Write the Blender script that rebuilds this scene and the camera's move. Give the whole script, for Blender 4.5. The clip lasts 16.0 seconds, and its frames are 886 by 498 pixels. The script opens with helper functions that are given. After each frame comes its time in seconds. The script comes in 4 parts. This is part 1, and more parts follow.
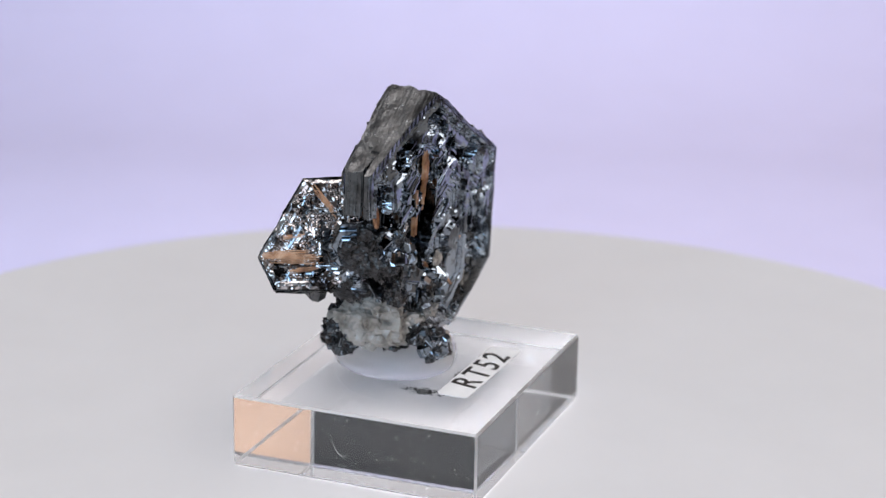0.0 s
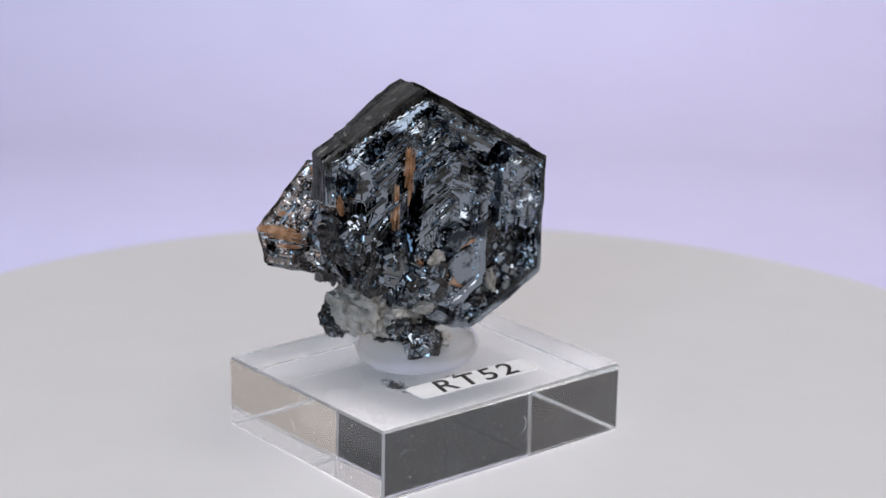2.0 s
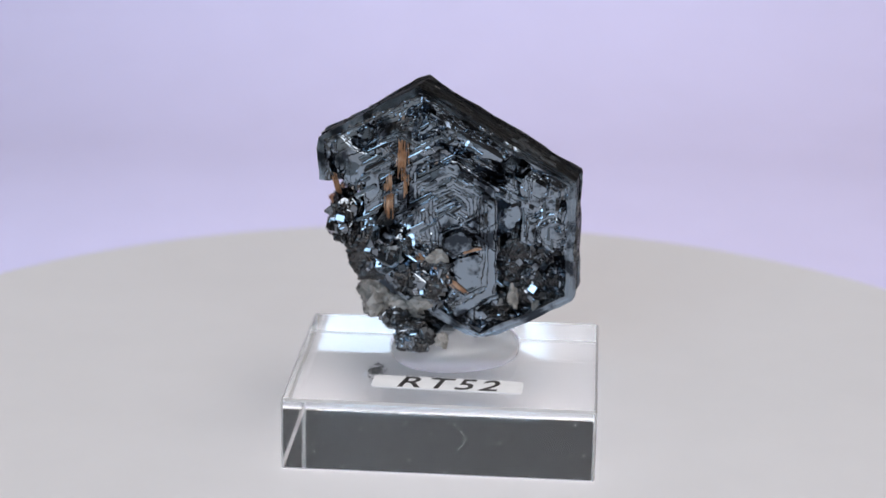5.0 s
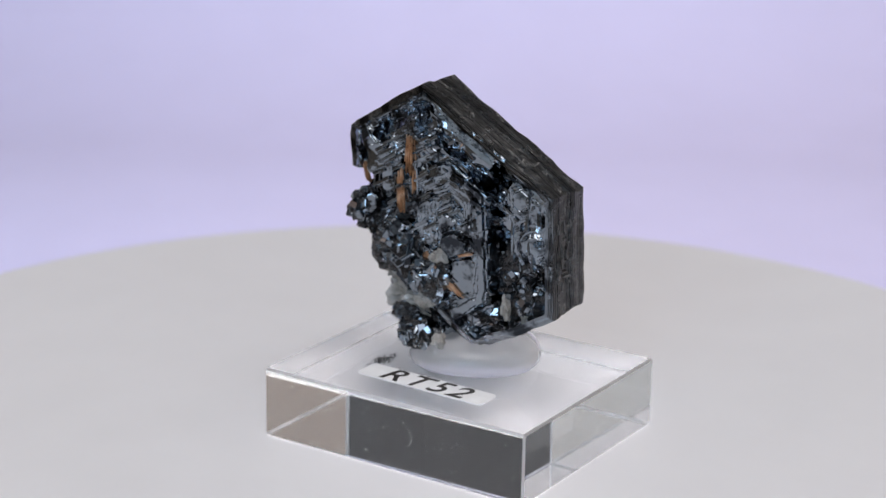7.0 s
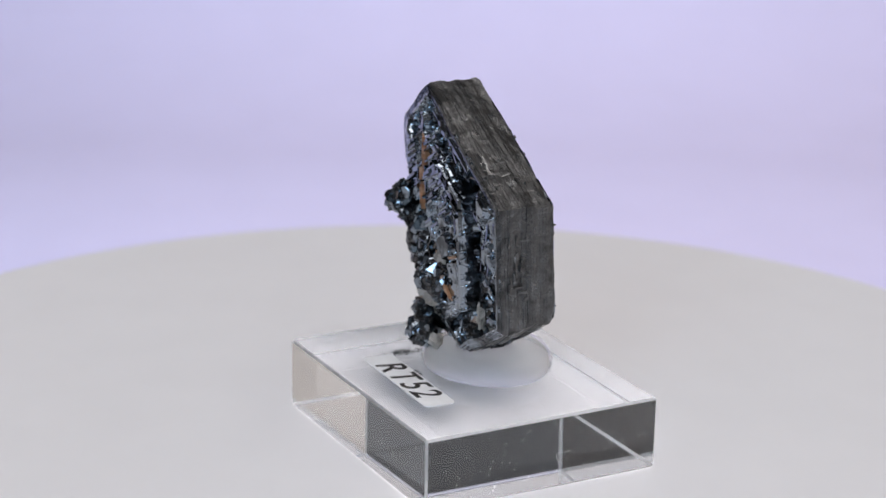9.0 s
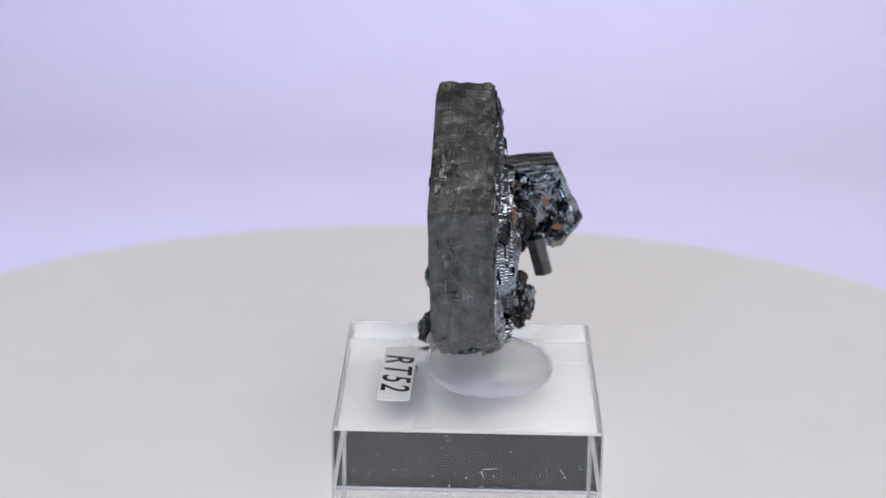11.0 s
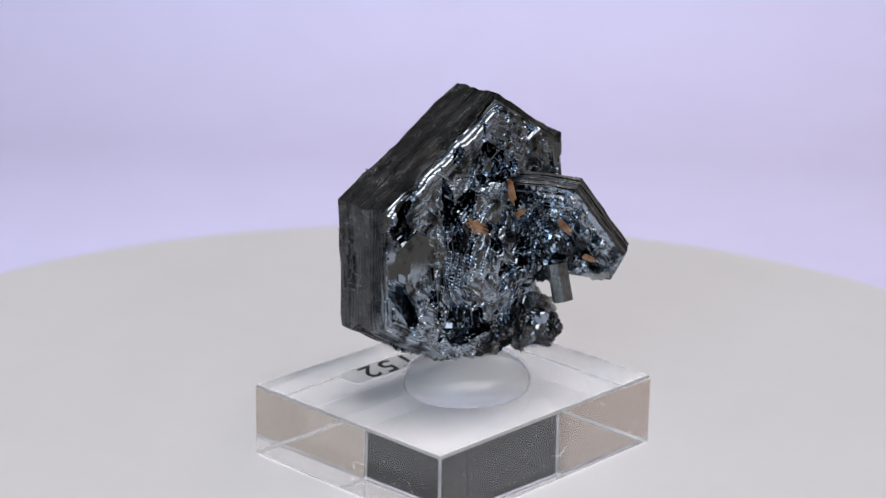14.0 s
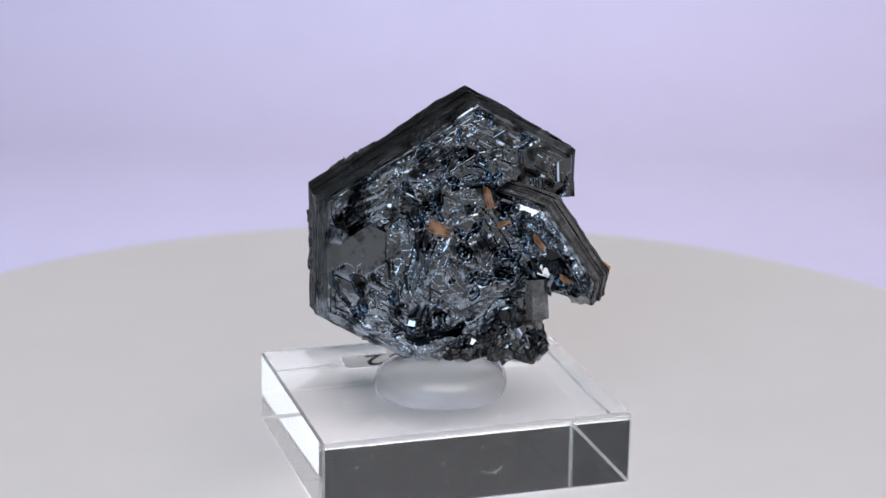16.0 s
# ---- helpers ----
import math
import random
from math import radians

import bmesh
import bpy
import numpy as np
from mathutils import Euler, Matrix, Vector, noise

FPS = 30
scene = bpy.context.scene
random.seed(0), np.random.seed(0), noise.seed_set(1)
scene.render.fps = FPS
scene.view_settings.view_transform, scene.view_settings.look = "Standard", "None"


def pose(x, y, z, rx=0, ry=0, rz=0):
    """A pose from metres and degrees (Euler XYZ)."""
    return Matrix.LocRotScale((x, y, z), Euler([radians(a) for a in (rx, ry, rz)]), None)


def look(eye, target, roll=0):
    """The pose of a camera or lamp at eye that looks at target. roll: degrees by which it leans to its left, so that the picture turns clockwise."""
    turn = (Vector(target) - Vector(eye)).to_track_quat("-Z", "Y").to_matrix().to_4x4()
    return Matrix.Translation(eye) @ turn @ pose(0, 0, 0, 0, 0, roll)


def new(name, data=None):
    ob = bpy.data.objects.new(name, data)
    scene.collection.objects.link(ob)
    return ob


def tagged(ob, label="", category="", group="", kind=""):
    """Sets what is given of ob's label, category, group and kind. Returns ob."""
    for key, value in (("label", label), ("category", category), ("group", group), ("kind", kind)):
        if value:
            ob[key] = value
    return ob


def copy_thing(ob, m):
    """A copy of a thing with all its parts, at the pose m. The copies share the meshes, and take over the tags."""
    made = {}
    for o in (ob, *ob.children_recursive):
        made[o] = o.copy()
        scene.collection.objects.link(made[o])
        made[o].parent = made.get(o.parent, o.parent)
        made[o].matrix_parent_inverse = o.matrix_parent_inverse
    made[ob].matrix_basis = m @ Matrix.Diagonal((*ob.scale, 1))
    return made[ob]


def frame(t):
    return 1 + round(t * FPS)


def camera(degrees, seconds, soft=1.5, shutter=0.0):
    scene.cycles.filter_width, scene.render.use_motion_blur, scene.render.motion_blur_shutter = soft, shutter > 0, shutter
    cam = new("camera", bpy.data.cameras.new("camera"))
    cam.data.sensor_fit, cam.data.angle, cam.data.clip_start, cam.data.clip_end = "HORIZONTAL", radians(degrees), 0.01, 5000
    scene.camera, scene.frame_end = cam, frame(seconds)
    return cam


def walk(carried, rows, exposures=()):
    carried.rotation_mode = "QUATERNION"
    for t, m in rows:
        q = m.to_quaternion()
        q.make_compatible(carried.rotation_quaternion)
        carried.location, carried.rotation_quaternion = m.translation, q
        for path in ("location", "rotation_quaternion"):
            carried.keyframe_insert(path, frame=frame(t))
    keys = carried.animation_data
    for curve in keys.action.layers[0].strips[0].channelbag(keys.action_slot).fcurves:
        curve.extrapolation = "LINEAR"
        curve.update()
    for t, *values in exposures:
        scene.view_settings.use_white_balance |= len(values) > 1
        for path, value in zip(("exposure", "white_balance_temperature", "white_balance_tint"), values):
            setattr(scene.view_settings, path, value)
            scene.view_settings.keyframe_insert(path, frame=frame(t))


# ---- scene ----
cam = camera(23.37, 16.0, soft=1.5)
EYE = (0.0, -0.3299, 0.1370)
AIM = (0.00046, 0.0, 0.03295)
cam.data.dof.use_dof = True
cam.data.dof.focus_distance = 0.335
cam.data.dof.aperture_fstop = 20.0
walk(cam, [(0.0, look(EYE, AIM, 0.94)), (16.0, look(EYE, AIM, 0.94))],
     [(0.0, 0.12), (0.5, 0.12), (1.0, 0.04), (1.5, 0.00), (4.0, -0.01), (7.5, 0.01), (9.0, 0.03), (11.5, 0.09), (12.5, 0.09), (13.5, 0.06), (14.5, 0.02), (16.0, -0.01)])

# ---- light: a window behind the camera, a ceiling panel over the table, dim grey room ----
world = bpy.data.worlds.new("world")
scene.world = world
world.use_nodes = True
_bg = world.node_tree.nodes["Background"]
_sky = world.node_tree.nodes.new("ShaderNodeTexSky")
_sky.sky_type = "NISHITA"
_sky.sun_disc = False
_sky.sun_elevation, _sky.sun_rotation = radians(40), radians(-90)
world.node_tree.links.new(_sky.outputs[0], _bg.inputs[0])
_bg.inputs[1].default_value = 0.1


def area_lamp(name, eye, target, sx, sy, watts, colour):
    data = bpy.data.lights.new(name, "AREA")
    data.shape, data.size, data.size_y = "RECTANGLE", sx, sy
    data.energy, data.color = watts, colour
    ob = new(name, data)
    ob.matrix_basis = look(eye, target)
    return ob


area_lamp("window_daylight", (-0.95, -2.57, 1.05), (-0.95, 0, 1.05), 1.5, 1.2, 32, (0.58, 0.79, 1.0))
area_lamp("ceiling_panel_light", (0.30, -0.50, 1.905), (0.30, -0.50, 0), 1.7, 1.7, 34.5, (1.0, 0.945, 0.925))
area_lamp("curtain_daylight", (1.45, -2.57, 1.0), (1.45, 0, 1.0), 1.3, 1.3, 9.5, (0.93, 0.94, 1.0))

MM = 0.001


# ---- materials ----
def material(name, colour, rough=0.5, metal=0.0):
    m = bpy.data.materials.new(name)
    m.use_nodes = True
    b = m.node_tree.nodes["Principled BSDF"]
    b.inputs["Base Color"].default_value = (*colour, 1)
    b.inputs["Roughness"].default_value = rough
    b.inputs["Metallic"].default_value = metal
    return m, m.node_tree, b


def noise_node(t, scale, detail=4, rough=0.55, stretch=None):
    n = t.nodes.new("ShaderNodeTexNoise")
    n.inputs["Scale"].default_value = scale
    n.inputs["Detail"].default_value = detail
    n.inputs["Roughness"].default_value = rough
    c = t.nodes.new("ShaderNodeTexCoord")
    if stretch:
        mp = t.nodes.new("ShaderNodeMapping")
        mp.inputs["Scale"].default_value = stretch
        t.links.new(c.outputs["Object"], mp.inputs[0])
        t.links.new(mp.outputs[0], n.inputs[0])
    else:
        t.links.new(c.outputs["Object"], n.inputs[0])
    return n


def ramp(t, src, stops):
    r = t.nodes.new("ShaderNodeValToRGB")
    while len(r.color_ramp.elements) < len(stops):
        r.color_ramp.elements.new(0.5)
    for e, (pos, col) in zip(r.color_ramp.elements, stops):
        e.position = pos
        e.color = (*col, 1) if len(col) == 3 else col
    t.links.new(src, r.inputs[0])
    return r


def value_ramp(t, src, lo, hi, a, b):
    r = t.nodes.new("ShaderNodeMapRange")
    for k, v in zip((1, 2, 3, 4), (lo, hi, a, b)):
        r.inputs[k].default_value = v
    t.links.new(src, r.inputs[0])
    return r.outputs[0]


def bump(t, b, src, strength, dist):
    k = t.nodes.new("ShaderNodeBump")
    k.inputs["Strength"].default_value = strength
    k.inputs["Distance"].default_value = dist
    t.links.new(src, k.inputs["Height"])
    old = b.inputs["Normal"].links
    if old:
        t.links.new(old[0].from_socket, k.inputs["Normal"])
    t.links.new(k.outputs[0], b.inputs["Normal"])


def make_hematite(name, tint):
    m, t, b = material(name, (0.17, 0.185, 0.21), 0.1, 1.0)
    geo = t.nodes.new("ShaderNodeNewGeometry")
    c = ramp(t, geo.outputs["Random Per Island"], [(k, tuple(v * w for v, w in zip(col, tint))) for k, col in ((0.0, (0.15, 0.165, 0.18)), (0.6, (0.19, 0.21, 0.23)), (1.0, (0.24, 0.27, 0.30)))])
    grime = noise_node(t, 700, 6, 0.65)
    mix = t.nodes.new("ShaderNodeMix")
    mix.data_type = "RGBA"
    mix.blend_type = "MULTIPLY"
    mix.inputs[0].default_value = 0.8
    g = ramp(t, grime.outputs[0], [(0.30, (0.30, 0.27, 0.25)), (0.42, (1, 1, 1))])
    coat = t.nodes.new("ShaderNodeMix")
    coat.data_type = "RGBA"
    coat.blend_type = "MULTIPLY"
    coat.inputs[0].default_value = 1.0
    patches = ramp(t, noise_node(t, 210, 5, 0.6).outputs[0], [(0.40, (0.14, 0.14, 0.15)), (0.49, (1, 1, 1))])
    t.links.new(c.outputs[0], coat.inputs[6])
    t.links.new(patches.outputs[0], coat.inputs[7])
    t.links.new(coat.outputs[2], mix.inputs[6])
    t.links.new(g.outputs[0], mix.inputs[7])
    t.links.new(mix.outputs[2], b.inputs["Base Color"])
    rn = noise_node(t, 500, 4)
    t.links.new(value_ramp(t, rn.outputs[0], 0.35, 0.75, 0.02, 0.10), b.inputs["Roughness"])
    fine = noise_node(t, 1800, 3)
    bump(t, b, fine.outputs[0], 0.05, 0.00005)
    return m


def make_hematite_rough(name, lo, hi, metal, dull=0.42):
    m, t, b = material(name, hi, 0.3, metal)
    n = noise_node(t, 600, 6, 0.65)
    c = ramp(t, n.outputs[0], [(0.3, lo), (0.65, hi)])
    t.links.new(c.outputs[0], b.inputs["Base Color"])
    t.links.new(value_ramp(t, n.outputs[0], 0.3, 0.7, dull, dull * 0.48), b.inputs["Roughness"])
    s = noise_node(t, 160, 4, 0.6, (1.0, 12.0, 1.0))
    bump(t, b, s.outputs[0], 0.6, 0.0003)
    cross = noise_node(t, 180, 3, 0.6, (6.0, 0.8, 9.0))
    bump(t, b, cross.outputs[0], 0.7, 0.0002)
    fine = noise_node(t, 1500, 4, 0.7)
    bump(t, b, fine.outputs[0], 0.5, 0.00016)
    return m


def make_quartz():
    m, t, b = material("quartz", (0.55, 0.53, 0.50), 0.25)
    n = noise_node(t, 380, 5)
    c = ramp(t, n.outputs[0], [(0.28, (0.16, 0.14, 0.12)), (0.45, (0.46, 0.42, 0.38)), (0.75, (0.70, 0.67, 0.64))])
    t.links.new(c.outputs[0], b.inputs["Base Color"])
    b.inputs["Transmission Weight"].default_value = 0.35
    b.inputs["IOR"].default_value = 1.54
    f = noise_node(t, 1200, 4)
    bump(t, b, f.outputs[0], 0.5, 0.0002)
    return m


def make_rutile():
    m, t, b = material("rutile", (0.45, 0.16, 0.05), 0.3)
    n = noise_node(t, 600, 4)
    c = ramp(t, n.outputs[0], [(0.3, (0.16, 0.07, 0.032)), (0.5, (0.44, 0.22, 0.11)), (0.75, (0.66, 0.45, 0.31))])
    t.links.new(c.outputs[0], b.inputs["Base Color"])
    b.inputs["Metallic"].default_value = 0.25
    return m


def make_acrylic():
    m, t, b = material("acrylic", (0.93, 0.93, 0.94), 0.0)
    b.inputs["Transmission Weight"].default_value = 1.0
    b.inputs["IOR"].default_value = 1.49
    return m


def make_glue():
    m, t, b = material("hot_glue", (0.95, 0.945, 0.95), 0.04)
    b.inputs["Transmission Weight"].default_value = 0.6
    b.inputs["IOR"].default_value = 1.48
    b.inputs["Subsurface Weight"].default_value = 0.6
    b.inputs["Subsurface Radius"].default_value = (1, 1, 1)
    b.inputs["Subsurface Scale"].default_value = 0.006
    b.inputs["Coat Weight"].default_value = 1.0
    b.inputs["Coat Roughness"].default_value = 0.02
    n = noise_node(t, 150, 3)
    bump(t, b, n.outputs[0], 0.15, 0.0006)
    # partly clear, so that light passes straight through
    clear = t.nodes.new("ShaderNodeBsdfTransparent")
    mix = t.nodes.new("ShaderNodeMixShader")
    mix.inputs[0].default_value = 0.5
    out = [k for k in t.nodes if k.bl_idname == "ShaderNodeOutputMaterial"][0]
    t.links.new(b.outputs[0], mix.inputs[1])
    t.links.new(clear.outputs[0], mix.inputs[2])
    t.links.new(mix.outputs[0], out.inputs["Surface"])
    return m


def make_shade():
    m, t, b = material("lit_lampshade", (0.8, 0.55, 0.4), 0.9)
    n = noise_node(t, 5, 3)
    c = ramp(t, n.outputs[0], [(0.3, (0.75, 0.48, 0.37)), (0.7, (1.0, 0.70, 0.56))])
    t.links.new(c.outputs[0], b.inputs["Emission Color"])
    b.inputs["Emission Strength"].default_value = 0.42
    return m


def make_ground_edge():
    m, t, b = material("ground_acrylic_edge", (0.96, 0.96, 0.96), 0.45)
    b.inputs["Transmission Weight"].default_value = 0.75
    b.inputs["IOR"].default_value = 1.49
    n = noise_node(t, 900, 4)
    t.links.new(value_ramp(t, n.outputs[0], 0.3, 0.7, 0.3, 0.6), b.inputs["Roughness"])
    return m


def make_plain(name, colour, rough, scale=400, amount=0.06, relief=0.00005):
    m, t, b = material(name, colour, rough)
    n = noise_node(t, scale, 5)
    lo = tuple(c * (1 - amount) for c in colour)
    hi = tuple(min(1, c * (1 + amount)) for c in colour)
    c = ramp(t, n.outputs[0], [(0.3, lo), (0.7, hi)])
    t.links.new(c.outputs[0], b.inputs["Base Color"])
    bump(t, b, n.outputs[0], 0.2, relief)
    return m


HEMATITE = make_hematite("hematite", (1.24, 1.28, 1.34))
# lighter, warmer copy of hematite: the window's white sheen is put into its colour
HEMATITE_SHEEN = make_hematite("hematite_window_sheen", (2.5, 2.1, 1.9))
HEMATITE_SIDE = make_hematite_rough("hematite_striated", (0.055, 0.052, 0.050), (0.18, 0.18, 0.183), 0.65)
HEMATITE_CRUST = make_hematite_rough("hematite_crust", (0.022, 0.02, 0.02), (0.085, 0.085, 0.088), 0.9, 0.25)
QUARTZ = make_quartz()
RUTILE = make_rutile()
ACRYLIC = make_acrylic()
GLUE = make_glue()
EDGE = make_ground_edge()
SHADE = make_shade()
PAPER = make_plain("label_paper", (0.82, 0.82, 0.83), 0.6)
INK = make_plain("ink", (0.02, 0.016, 0.014), 0.4)
SMUDGE = make_plain("black_residue", (0.03, 0.03, 0.033), 0.7)
DUST = make_plain("dust", (0.68, 0.68, 0.66), 0.8)
PLATTER = make_plain("white_plastic", (0.71, 0.705, 0.725), 0.45, 60, 0.015)
LAVENDER = make_plain("lavender_paper", (0.68, 0.65, 0.92), 0.8, 40, 0.015)
WALL_GREY = make_plain("grey_wall_paint", (0.072, 0.074, 0.078), 0.8, 8, 0.1)
WALL_WARM = make_plain("beige_wall_paint", (0.78, 0.70, 0.63), 0.8, 8, 0.1)
WALL_DIM = make_plain("taupe_wall_paint", (0.16, 0.15, 0.145), 0.8, 8, 0.1)
DOOR_WOOD = make_plain("orange_brown_wood", (0.55, 0.36, 0.26), 0.5, 10, 0.25)
CEILING = make_plain("ceiling_paint", (0.5, 0.5, 0.5), 0.8, 8, 0.05)
WOOD = make_plain("wood", (0.13, 0.105, 0.08), 0.5, 12, 0.25)
FRAME = make_plain("window_frame_paint", (0.8, 0.8, 0.8), 0.5, 30, 0.03)


# ---- mesh helpers ----
def mesh_object(name, verts, faces, mat, parent=None, label="", smooth=False):
    me = bpy.data.meshes.new(name)
    me.from_pydata([tuple(v) for v in verts], [], faces)
    me.validate()
    if smooth:
        me.polygons.foreach_set("use_smooth", [True] * len(me.polygons))
    for m in (mat if isinstance(mat, (list, tuple)) else [mat]):
        me.materials.append(m)
    ob = new(name, me)
    if parent is not None:
        ob.parent = parent
    if label:
        tagged(ob, label)
    return ob


def part(name, bm, mat, parent=None, label="", smooth=False):
    me = bpy.data.meshes.new(name)
    bmesh.ops.recalc_face_normals(bm, faces=bm.faces)
    for f in bm.faces:
        f.smooth = smooth
    bm.to_mesh(me)
    bm.free()
    me.materials.append(mat)
    ob = new(name, me)
    if parent is not None:
        ob.parent = parent
    if label:
        tagged(ob, label)
    return ob


def box_bm(x0, x1, y0, y1, z0, z1, bevel=0.0, segs=2):
    bm = bmesh.new()
    bmesh.ops.create_cube(bm, size=1, matrix=Matrix.LocRotScale(((x0 + x1) / 2, (y0 + y1) / 2, (z0 + z1) / 2), None, (x1 - x0, y1 - y0, z1 - z0)))
    if bevel:
        bmesh.ops.bevel(bm, geom=bm.edges[:], offset=bevel, segments=segs, affect="EDGES", profile=0.5)
    return bm


def lathe_bm(profile, segs=96):
    """A closed solid of revolution about z from (radius, height) pairs, bottom to top."""
    bm = bmesh.new()
    rings = []
    for r, z in profile:
        rings.append([bm.verts.new((r * math.cos(a), r * math.sin(a), z)) for a in (2 * math.pi * k / segs for k in range(segs))])
    for lo, hi in zip(rings, rings[1:]):
        for k in range(segs):
            bm.faces.new((lo[k], lo[(k + 1) % segs], hi[(k + 1) % segs], hi[k]))
    bm.faces.new(rings[0][::-1])
    bm.faces.new(rings[-1])
    return bm


def clip_polygon(planes, size=200.0):
    """The polygon inside all half-planes (angle in degrees, distance)."""
    poly = [(-size, -size), (size, -size), (size, size), (-size, size)]
    for ang, d in planes:
        c, s = math.cos(radians(ang)), math.sin(radians(ang))
        out = []
        for k in range(len(poly)):
            p, q = poly[k], poly[(k + 1) % len(poly)]
            a, b = p[0] * c + p[1] * s - d, q[0] * c + q[1] * s - d
            if a <= 0:
                out.append(p)
            if a * b < 0:
                f = a / (a - b)
                out.append((p[0] + (q[0] - p[0]) * f, p[1] + (q[1] - p[1]) * f))
        poly = out
        if len(poly) < 3:
            return []
    return poly


class Solid:
    """Gathers many small prisms into one mesh."""

    def __init__(self, warp=0.0):
        self.v, self.f, self.mi, self.warp = [], [], [], warp

    def prism(self, poly, h0, h1, m, inset=0.0, side=0, cap=0, lip=0.0):
        """A prism on the polygon between the heights; m maps (p, q, height) in mm to the specimen's space.
        inset: taper of the top (h1); lip: slope in degrees of a narrow worn edge round the top."""
        n = len(poly)
        if n < 3:
            return
        cx, cy = sum(p[0] for p in poly) / n, sum(p[1] for p in poly) / n
        if self.warp:
            fine = []
            for k in range(n):
                p, q = poly[k], poly[(k + 1) % n]
                c = max(1, int(math.hypot(q[0] - p[0], q[1] - p[1]) / 1.8))
                fine += [(p[0] + (q[0] - p[0]) * j / c, p[1] + (q[1] - p[1]) * j / c) for j in range(c)]
            poly, n = fine, len(fine)
        rings = [(h0, poly), (h1, [(cx + (p[0] - cx) * (1 - inset), cy + (p[1] - cy) * (1 - inset)) for p in poly])]
        if lip:
            area = per = 0.0
            for k in range(n):
                p, q = poly[k], poly[(k + 1) % n]
                area += (p[0] * q[1] - q[0] * p[1]) / 2
                per += math.hypot(q[0] - p[0], q[1] - p[1])
            c = min(0.15, 0.35 * abs(area) / max(per, 1e-6))
            sg = 1 if area > 0 else -1
            inner = []
            for k in range(n):
                p, q, r = poly[k - 1], poly[k], poly[(k + 1) % n]
                e1, e2 = Vector((q[0] - p[0], q[1] - p[1])), Vector((r[0] - q[0], r[1] - q[1]))
                if e1.length < 1e-6 or e2.length < 1e-6:
                    inner.append(q)
                    continue
                n1, n2 = Vector((-e1.y, e1.x)).normalized() * sg, Vector((-e2.y, e2.x)).normalized() * sg
                w = n1 + n2
                w = w * (c / max(0.4, w.length_squared / 2))
                inner.append((q[0] + w.x, q[1] + w.y))
            drop = c * math.tan(radians(lip)) * (1 if h1 > h0 else -1)
            rings = [(h0, poly), (h1 - drop, poly), (h1, inner)]
        b = len(self.v)
        for h, ring in rings:
            for p in ring:
                w = Vector((p[0], p[1], h))
                if self.warp:
                    k = noise.noise_vector(w * 0.16) * 0.5 * self.warp + noise.noise_vector(w * 0.6) * (0.16 + 0.3 * ease((h - 5.0) / 4.0)) * self.warp
                    w = w + Vector((k.x, k.y, 0))
                self.v.append((m @ w) * MM)
        for j in range(len(rings) - 1):
            o = b + j * n
            for k in range(n):
                self.f.append((o + k, o + (k + 1) % n, o + n + (k + 1) % n, o + n + k))
                self.mi.append(side if j == 0 else cap)
        self.f.append(tuple(range(b + n - 1, b - 1, -1)))
        o = b + (len(rings) - 1) * n
        self.f.append(tuple(range(o, o + n)))
        self.mi += [cap, cap]

    def build(self, name, mats, parent, label=""):
        ob = mesh_object(name, self.v, self.f, mats, parent, label)
        me = ob.data
        if len(me.polygons) == len(self.mi):
            me.polygons.foreach_set("material_index", self.mi)
        return ob


def hexagon(cx, cy, r, rng, uneven=0.35, turn=0.0, squash=1.0):
    """A hexagon with uneven sides, as half-planes at multiples of 60 degrees, about a centre."""
    out = []
    for k in range(6):
        a = 60 * k + turn
        d = r * (1 + rng.uniform(-uneven, uneven)) * (squash if k % 3 == 0 else 1.0)
        out.append((a, d + cx * math.cos(radians(a)) + cy * math.sin(radians(a))))
    return clip_polygon(out)


def frame_matrix(n, u):
    """(p, q, h): p along u, h along n."""
    n = Vector(n).normalized()
    u = Vector(u)
    u = (u - n * u.dot(n)).normalized()
    v = n.cross(u)
    return Matrix(((u.x, v.x, n.x, 0), (u.y, v.y, n.y, 0), (u.z, v.z, n.z, 0), (0, 0, 0, 1)))


# ---- the room ----
def wall(name, x0, x1, y0, y1, z0, z1, mat):
    return tagged(part(name, box_bm(x0, x1, y0, y1, z0, z1), mat), kind="structure")


